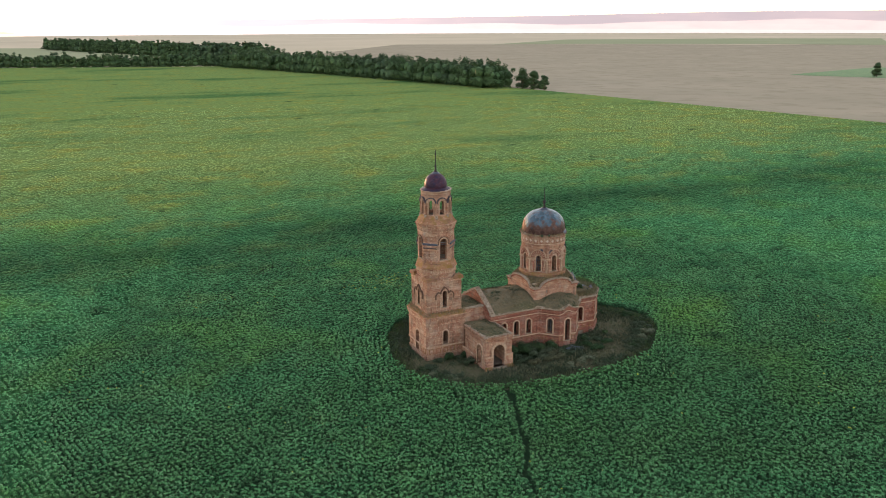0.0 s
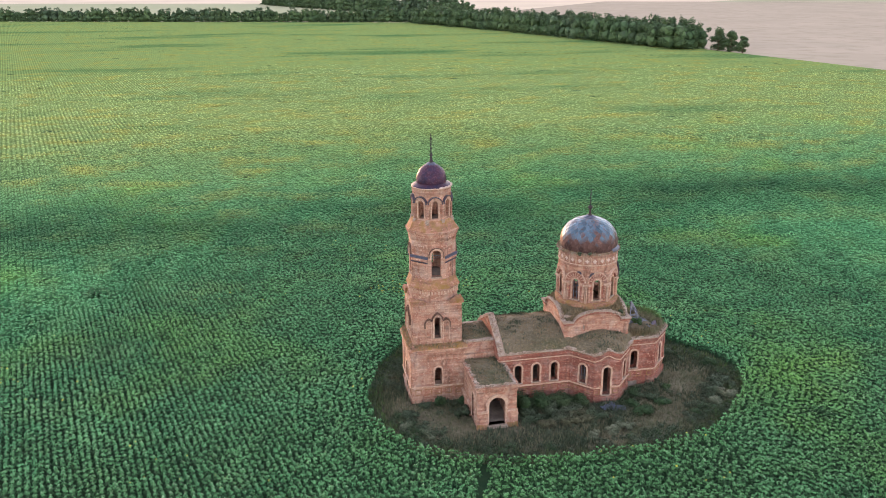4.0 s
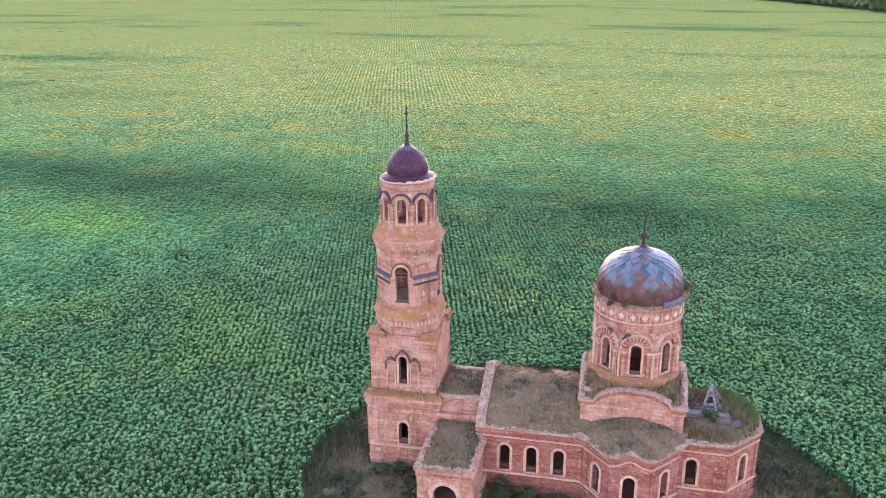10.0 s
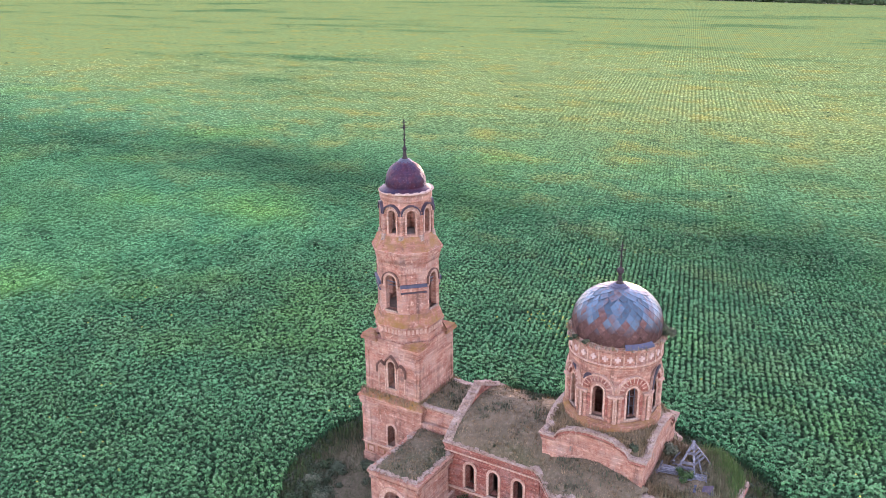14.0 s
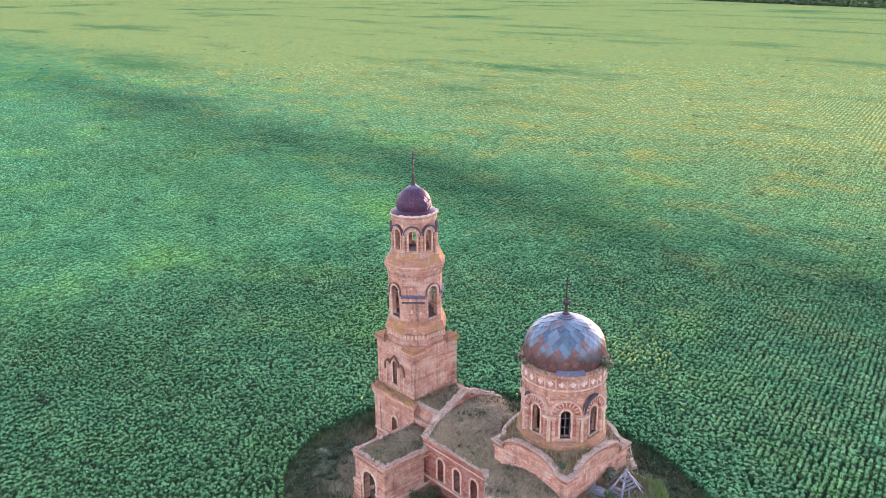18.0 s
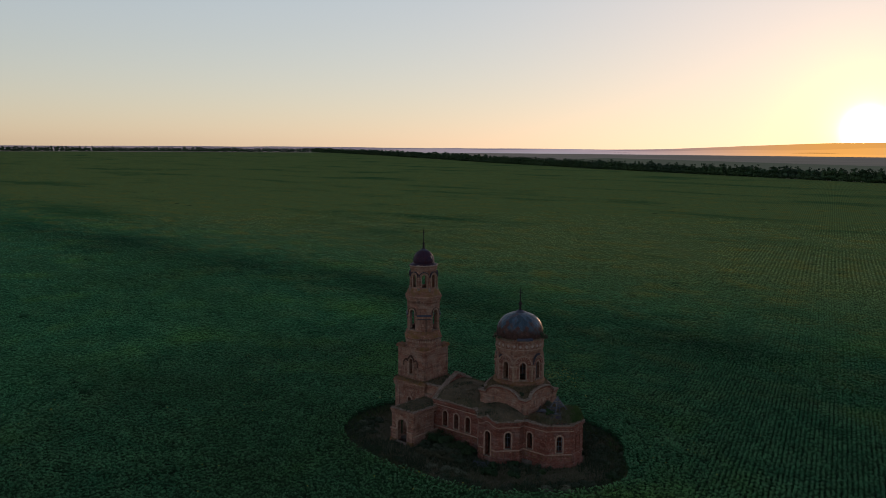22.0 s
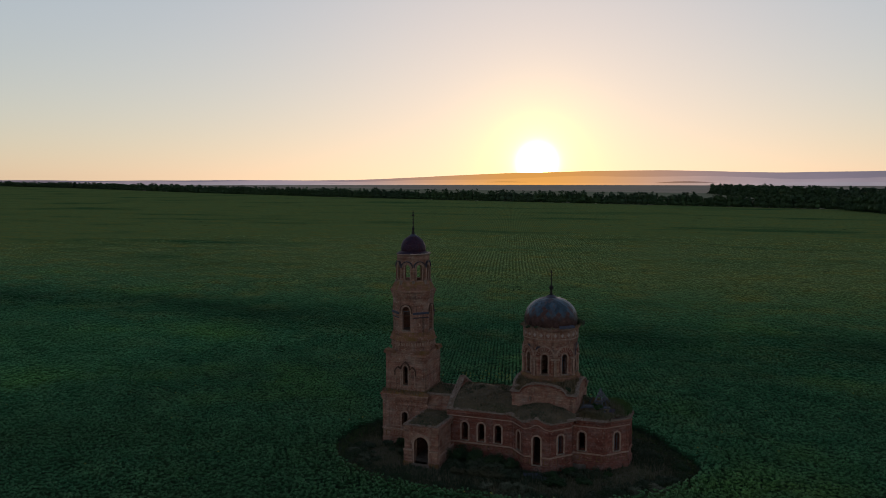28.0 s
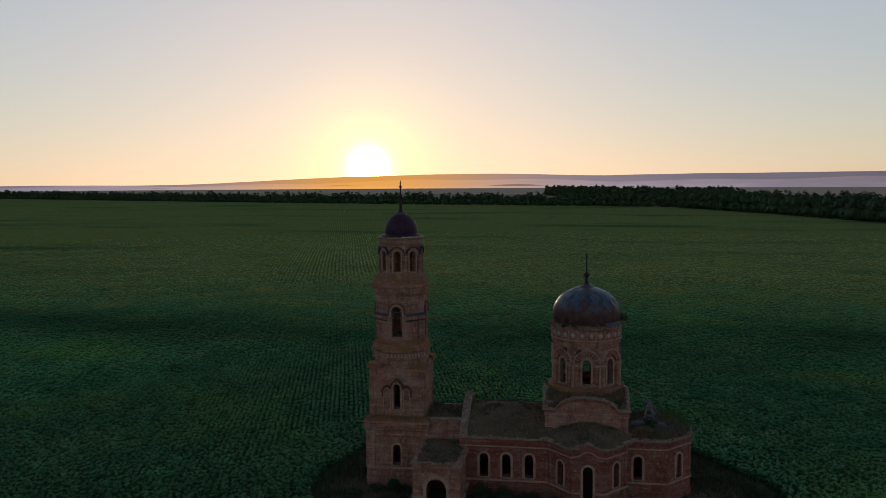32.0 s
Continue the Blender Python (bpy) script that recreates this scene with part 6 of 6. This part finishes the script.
bush(28.0, -1.5, 0.6, 0.95, BUSH_GREEN, "dark green shrub growing on the apse roof", z=7.4, seed=17, leaf=0.07, n=8)
bush(25.9, 1.2, 0.8, 1.0, BUSH_GREY, "rust-brown shrub growing beside the drum block", z=7.5, seed=18)
bush(24.2, -3.6, 0.5, 0.7, BUSH_GREY, "small shrub on the block roof", z=10.2, seed=19)
bush(24.75, 0.9, 0.62, 1.25, BUSH_GREY, "brown-green shrub growing at the dome foot", z=18.5, seed=20, leaf=0.1, n=8)
bush(19.6, -3.75, 0.35, 0.4, BUSH_GREY, "low moss and weeds at the dome foot", z=18.55, seed=25, leaf=0.07, n=5)
bush(18.6, -3.2, 0.3, 0.35, BUSH_GREY, "low moss and weeds at the dome foot", z=18.55, seed=26, leaf=0.07, n=5)

for x, y, r, h, mt, label, seed in (
        (19.2, -15.6, 1.0, 1.1, BUSH_PALE, "pale grey wormwood bush in the clearing", 31), (20.8, -15.0, 0.8, 0.9, BUSH_PALE, "pale grey wormwood bush in the clearing", 32),
        (16.2, -16.2, 0.8, 0.8, BUSH_PALE, "pale grey wormwood bush in the clearing", 33), (34.4, -11.8, 1.1, 1.1, BUSH_PALE, "pale grey wormwood bush at the clearing rim", 34),
        (36.9, -10.2, 1.2, 1.2, BUSH_PALE, "pale grey wormwood bush at the clearing rim", 35), (-5.2, -9.6, 0.9, 0.9, BUSH_PALE, "pale dry weed bush west of the porch", 36),
        (-2.8, -11.4, 1.0, 0.9, BUSH_PALE, "pale dry weed bush west of the porch", 37), (14.2, -12.2, 1.5, 1.5, BUSH_BROWN, "brown dry weed thicket before the nave", 38),
        (16.8, -12.6, 1.4, 1.4, BUSH_BROWN, "brown dry weed thicket before the nave", 39), (11.6, -12.8, 1.1, 1.2, BUSH_BROWN, "brown dry weed thicket beside the porch", 40),
        (24.2, -12.6, 1.2, 1.3, BUSH, "dark green weed bush near the doorway", 41), (27.6, -10.4, 1.0, 1.0, BUSH, "dark green weed bush near the apse", 42)):
    bush(x, y, r, h, mt, label, seed=seed, n=8)


def weed_clumps():
    rng = np.random.default_rng(77)
    for name, mt, count, low, label in (("weed_clumps", BUSH_GREY, 420, 0.80, "grey-green weed clumps along the clearing rim"), ("dark_weed_clumps", BUSH, 230, 0.86, "dark green weed clumps along the clearing rim"), ("scattered_weeds", BUSH_GREY, 300, 0.0, "low weeds scattered over the clearing")):
        x, y = rng.uniform(-10, 43, 9000), rng.uniform(-22, 21, 9000)
        q = clear_q(x, y)
        patch = np.sin(x * 0.31 + 0.5 * low) * np.cos(y * 0.37 + 1.3) + rng.normal(0, 0.4, len(x))
        k = (q > low) & (q < 1.03) & (patch > 0.0) & np.array([not inside(FOOT, a, b) for a, b in zip(x, y)])
        cs = []
        for a, b in list(zip(x[k], y[k]))[:count]:
            r = rng.uniform(0.3, 1.0) * (0.65 if low == 0.0 else 1.0)
            h = r * rng.uniform(0.5, 0.85)
            cs.append((a, b, h * 0.75, r, h))
        tagged(new(name, quads(name, clump_leaves(rng, cs, 150, 0.085), mt)), label, "weeds", kind="stuff")


weed_clumps()


def plank(parent, a, b, wide=0.2, thick=0.05, edge=False):
    """A board from a to b, lying flat or standing on its edge."""
    a, b = Vector(a), Vector(b)
    w = (b - a).normalized()
    s = w.cross(Vector((0, 0, 1))).normalized()
    t = w.cross(s).normalized() * (wide if edge else thick) / 2
    s = s * (thick if edge else wide) / 2
    part("plank", made(hexa, [a - s - t, a + s - t, a + s + t, a - s + t, b - s - t, b + s - t, b + s + t, b - s + t]), TIMBER, parent)


ruin = thing("roof_timbers", 28.0, 0.0, 7.3, "collapsed grey roof timbers lying on the apse", "timber")
top, feet, hind = Vector((27.9, 0.7, 9.75)), (Vector((27.0, -0.95, 7.45)), Vector((28.5, -0.75, 7.45))), Vector((29.3, 1.4, 7.7))
for foot in feet:
    plank(ruin, foot, top + (top - foot) * 0.05, 0.16, 0.1)
plank(ruin, hind, top, 0.2, 0.08)
plank(ruin, hind + Vector((-0.5, 0.6, 0)), top + Vector((-0.2, 0.1, 0)), 0.2, 0.08)
for j in range(6):  # boards across the rafters, one missing
    u = 0.06 + 0.15 * j
    if j != 3:
        plank(ruin, feet[0].lerp(top, u) + Vector((-0.1, -0.07, 0)), feet[1].lerp(top, u) + Vector((0.1, -0.07, 0.04)), 0.27, 0.04, True)
for j in range(5):  # boards of the torn slope behind
    u = 0.35 + 0.14 * j
    plank(ruin, feet[1].lerp(top, u) + Vector((0.05, 0.06, 0)), hind.lerp(top, u) + Vector((0.0, 0.05, 0.03)), 0.25, 0.04, True)
for j in range(5):  # stacked boards lying west and east of the frame
    plank(ruin, (25.5 + 0.08 * j, -1.55 + 0.2 * j, 7.5 + 0.06 * j), (27.3 + 0.05 * j, -1.35 + 0.16 * j, 7.62 + 0.05 * j), 0.17, 0.06)
    plank(ruin, (28.4 + 0.05 * j, -1.5 + 0.19 * j, 7.55 + 0.05 * j), (29.7 - 0.07 * j, -1.25 + 0.2 * j, 7.5 + 0.05 * j), 0.17, 0.06)
for a, b in (((25.7, -1.7, 7.3), (25.9, -1.0, 8.3)), ((26.1, -0.2, 7.4), (26.9, 0.5, 8.6)), ((26.5, 0.6, 7.4), (26.7, -0.5, 8.3)), ((29.0, -0.2, 7.5), (28.3, 0.6, 8.7)), ((25.9, 0.3, 7.5), (27.4, -0.4, 7.9))):
    plank(ruin, a, b, 0.12, 0.07)
rt = random.Random(12)
for _ in range(14):
    a = Vector((rt.uniform(25.6, 29.6), rt.uniform(-2.4, 1.0), rt.uniform(7.5, 7.7)))
    r = rt.uniform(-0.5, 0.5)
    plank(ruin, a, a + Vector((math.cos(r), math.sin(r), rt.uniform(-0.05, 0.2))) * rt.uniform(0.6, 1.5), rt.uniform(0.1, 0.2), 0.05)
part("sheet", made(hexa, [(29.0, -2.9, 7.42), (30.5, -2.4, 7.3), (30.3, -1.7, 7.42), (28.9, -2.1, 7.6), (29.0, -2.9, 7.47), (30.5, -2.4, 7.36), (30.3, -1.7, 7.48), (28.9, -2.1, 7.66)]), BLUE_METAL, ruin, "blue-grey crumpled metal sheet")
part("sheet", made(hexa, [(29.6, -2.5, 7.5), (30.4, -2.2, 7.45), (30.3, -1.8, 7.9), (29.6, -2.1, 7.8), (29.6, -2.55, 7.53), (30.4, -2.25, 7.48), (30.34, -1.85, 7.93), (29.62, -2.15, 7.83)]), DARK_METAL, ruin, "dark metal sheet")
heap = thing("fallen_sheets", 21.2, -10.0, 0.0, "dark blue fallen roof sheets before the doorway", "debris")
for dx, dy, r in ((0, 0, 0.3), (0.9, -0.3, 1.2), (-0.7, 0.2, 2.0), (0.3, 0.6, 2.7)):
    f = Face((21.2 + dx, -10.0 + dy), (math.cos(r), math.sin(r)))
    part("sheet", made(hexa, [f.p(-0.8, -0.4, 0.05), f.p(0.8, -0.4, 0.12), f.p(0.8, 0.4, 0.3), f.p(-0.8, 0.4, 0.2), f.p(-0.8, -0.4, 0.1), f.p(0.8, -0.4, 0.17), f.p(0.8, 0.4, 0.35), f.p(-0.8, 0.4, 0.25)]), BLUE_METAL, heap)


# ---- windbreaks and distance ----
def tree_parts(rng, x, y, h, leaf, per, slim=1.0):
    """Crown clumps of one tree."""
    w = h * rng.uniform(0.2, 0.3) * slim
    cs = []
    for _ in range(8):
        t = rng.uniform(0.05, 0.95)
        sp = w * (1.25 - 0.75 * t)
        cs.append((x + rng.normal(0, sp * 0.6), y + rng.normal(0, sp * 0.6), h * t, sp * rng.uniform(0.55, 0.9), h * rng.uniform(0.08, 0.14)))
    return clump_leaves(rng, cs, per, leaf)


def inner_crowns(rng, trees):
    """Lumpy shaded cores that fill the crowns of (x, y, height, width) trees."""
    g = (1 + 5 ** 0.5) / 2
    v = np.array([(-1, g, 0), (1, g, 0), (-1, -g, 0), (1, -g, 0), (0, -1, g), (0, 1, g), (0, -1, -g), (0, 1, -g), (g, 0, -1), (g, 0, 1), (-g, 0, -1), (-g, 0, 1)]) / math.hypot(1, g)
    f = [(0, 11, 5), (0, 5, 1), (0, 1, 7), (0, 7, 10), (0, 10, 11), (1, 5, 9), (5, 11, 4), (11, 10, 2), (10, 7, 6), (7, 1, 8), (3, 9, 4), (3, 4, 2), (3, 2, 6), (3, 6, 8), (3, 8, 9), (4, 9, 5), (2, 4, 11), (6, 2, 10), (8, 6, 7), (9, 8, 1)]
    out = []
    for x, y, h, w in trees:
        for t, r in ((0.3, 1.15), (0.62, 0.85)):
            lump = v * rng.uniform(0.62, 0.98, (12, 1)) * np.array([w * r, w * r, h * 0.26]) + np.array([x, y, h * t])
            out.append(lump[np.array(f)])
    return np.concatenate(out, 0)


def woods(name, line, step, h0, h1, depth, rows, seed, label, gaps=0.0, per=14, leaf=1.0, slim=1.0):
    rng = np.random.default_rng(seed)
    out, bm, standing = [], bmesh.new(), []
    for (xa, ya), (xb, yb) in zip(line, line[1:]):
        length = math.hypot(xb - xa, yb - ya)
        for k in range(int(length / step)):
            t = (k + 0.5) * step / length
            if noise.noise(Vector(((xa + (xb - xa) * t) * 0.02, (ya + (yb - ya) * t) * 0.02, seed))) < -0.35 + gaps:
                continue
            for j in range(rows):
                nx, ny = (yb - ya) / length, -(xb - xa) / length
                d = (j + 0.5) * depth / rows + rng.normal(0, 1.5)
                x, y = xa + (xb - xa) * t - nx * d + rng.normal(0, step * 0.25), ya + (yb - ya) * t - ny * d + rng.normal(0, step * 0.25)
                h = rng.uniform(h0, h1)
                out.append(tree_parts(rng, x, y, h, leaf, per, slim))
                standing.append((x, y, h, 0.24 * h * slim))
                if j == 0:
                    rod(bm, (x, y, -0.3), (x, y, h * 0.6), 0.3, 4, 0.12)
    ob = tagged(new(name, quads(name, np.concatenate(out, 0), TREE_LEAF)), label, "woods", kind="stuff")
    inner = quads(name + "_inner", inner_crowns(rng, standing), TREE_LEAF, 3)
    tagged(new("inner_foliage", inner), "shaded inner foliage of the windbreak", "woods", kind="stuff")
    me = bpy.data.meshes.new(name + "_trunks")
    bm.to_mesh(me)
    bm.free()
    me.materials.append(BARK)
    tagged(new("tree_trunks", me), "thin trunks of the windbreak trees", "woods", kind="stuff")
    return ob


woods("windbreak_woods", [(310, 492), (298, 545), (285, 610), (246, 770), (184, 968)], 4.2, 17, 25, 30, 4, 2, "dense dark green windbreak beside the field", gaps=-0.6, per=44, leaf=0.72)
woods("north_windbreak", [(172, 980), (60, 1024), (-110, 1092), (-430, 1217), (-720, 1347), (-1260, 1627)], 4.2, 11, 21, 10, 2, 3, "thin windbreak row along the far field edge", gaps=-0.25, per=34, leaf=0.85, slim=1.1)
woods("far_windbreak", [(-1260, 1640), (-2300, 2260), (-3250, 2730), (-3750, 2050), (-4080, 1250), (-4230, 500)], 8.0, 15, 24, 8, 1, 5, "distant windbreak row at the horizon", gaps=-0.4, per=12, leaf=3.2, slim=1.3)
woods("back_woods", [(285, 1120), (270, 1260), (190, 1420), (20, 1950)], 7.0, 18, 26, 60, 3, 4, "block of woods beyond the windbreak", per=14, leaf=2.2)


def tree(x, y, h, seed):
    rng = np.random.default_rng(seed)
    ob = thing("tree", x, y, 0, "broad leafy dark green tree ending the windbreak", "tree", "trees at the end of the windbreak")
    bm = bmesh.new()
    rod(bm, (x, y, -0.3), (x + 0.2, y, h * 0.4), 0.35, 7, 0.24)
    cs = []
    for k in range(20):
        a, t = rng.uniform(0, 6.28), rng.uniform(0.08, 0.92)
        r = h * 0.3 * math.sin(math.pi * min(1, 0.25 + t * 0.8)) * rng.uniform(0.4, 1.0)
        c = (x + r * math.cos(a), y + r * math.sin(a), h * t)
        rod(bm, (x + 0.2, y, h * min(0.4, t * 0.8)), c, 0.13, 5, 0.04)
        cs.append((*c, h * rng.uniform(0.13, 0.2), h * rng.uniform(0.1, 0.15)))
    part("trunk", bm, BARK, ob)
    hang("crown", quads("crown", clump_leaves(rng, cs, 150, 0.5), TREE_LEAF), ob)


for k, (x, y, h) in enumerate(((317, 456, 13), (313, 466, 16), (319, 474, 14), (311, 480, 18), (316, 488, 15), (700, 440, 14), (712, 428, 11))):
    tree(x, y, h, 40 + k)


def haze_glow_mat(name, colour, strength, scale):
    """Far land with evening haze painted in as emission, warmer and brighter towards the sun."""
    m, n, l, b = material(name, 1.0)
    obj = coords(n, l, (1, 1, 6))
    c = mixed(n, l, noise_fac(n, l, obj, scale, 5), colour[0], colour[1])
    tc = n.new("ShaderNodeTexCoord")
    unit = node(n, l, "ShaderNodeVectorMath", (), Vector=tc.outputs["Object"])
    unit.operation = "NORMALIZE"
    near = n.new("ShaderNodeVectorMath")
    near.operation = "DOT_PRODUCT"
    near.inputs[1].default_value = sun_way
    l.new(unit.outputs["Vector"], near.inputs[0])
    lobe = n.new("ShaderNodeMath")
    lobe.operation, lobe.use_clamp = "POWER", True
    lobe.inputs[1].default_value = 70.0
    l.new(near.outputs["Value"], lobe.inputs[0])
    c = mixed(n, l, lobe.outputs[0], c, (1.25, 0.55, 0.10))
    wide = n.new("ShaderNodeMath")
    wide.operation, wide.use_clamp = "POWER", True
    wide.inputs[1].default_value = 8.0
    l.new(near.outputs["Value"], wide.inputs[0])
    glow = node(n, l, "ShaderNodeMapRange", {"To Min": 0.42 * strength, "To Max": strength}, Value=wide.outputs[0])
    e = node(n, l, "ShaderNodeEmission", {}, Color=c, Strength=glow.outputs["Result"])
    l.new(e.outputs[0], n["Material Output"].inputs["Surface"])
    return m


def ridge(name, dist, base, height, mat_, label):
    bm = bmesh.new()
    a0, n = -110, 220
    prev = None
    for k in range(n + 1):
        az = radians(a0 + 220 * k / n)
        x, y = -dist * math.sin(az), dist * math.cos(az)
        z = height(a0 + 220 * k / n) + 5 * noise.noise(Vector((x * 0.0012, y * 0.0012, dist))) + 1.5 * noise.noise(Vector((x * 0.006, y * 0.006, 5)))
        row = (bm.verts.new((x, y, base)), bm.verts.new((x, y, max(base + 0.5, z))))
        if prev:
            bm.faces.new((prev[0], row[0], row[1], prev[1]))
        prev = row
    me = bpy.data.meshes.new(name)
    bm.to_mesh(me)
    bm.free()
    me.materials.append(mat_)
    tagged(new(name, me), label, "backdrop", kind="structure")


def bump_(az, c, w):
    return math.exp(-((az - c) / w) ** 2)


def skyline(az):
    """Height of the far hills: almost none in the west, rising from the sun eastwards."""
    rise = min(1.0, max(0.0, (31 - az) / 22))
    return 24 + 48 * rise * rise * (3 - 2 * rise) + 36 * bump_(az, -52, 24) + 8 * bump_(az, 5, 5) - 6 * bump_(az, -3, 4)


# these ridges give off their haze light themselves instead of being lit
ridge("backdrop_hills", 4560, -1, skyline, haze_glow_mat("hazy_hills", [(0.50, 0.40, 0.42), (0.42, 0.35, 0.38)], 0.19, 0.002), "low hazy lavender hills along the horizon")
ridge("backdrop_slope", 4500, -1, lambda az: 18 + 0.5 * (skyline(az) - 24) + 5 * math.sin(az * 0.23) + 4 * math.sin(az * 0.61 + 1), haze_glow_mat("hazy_slope", [(0.62, 0.48, 0.47), (0.54, 0.43, 0.43)], 0.22, 0.004), "paler hazy slope before the hills")
ridge("backdrop_woods", 4460, -1, lambda az: 26 * max(0.0, math.sin(az * 0.31 + 1.2)) * bump_(az, -52, 22) + 20 * max(0.0, math.sin(az * 0.5)) * bump_(az, 4, 30), haze_glow_mat("hazy_woods", [(0.34, 0.27, 0.30), (0.28, 0.23, 0.27)], 0.16, 0.004), "bluish strips of distant woods")
ridge("backdrop_mist", 4400, -1, lambda az: 12 + 14 * bump_(az, -25, 18) - 6 * bump_(az, 50, 25), haze_glow_mat("valley_mist", [(0.60, 0.49, 0.47), (0.50, 0.42, 0.42)], 0.24, 0.003), "pale mist lying in the valley")
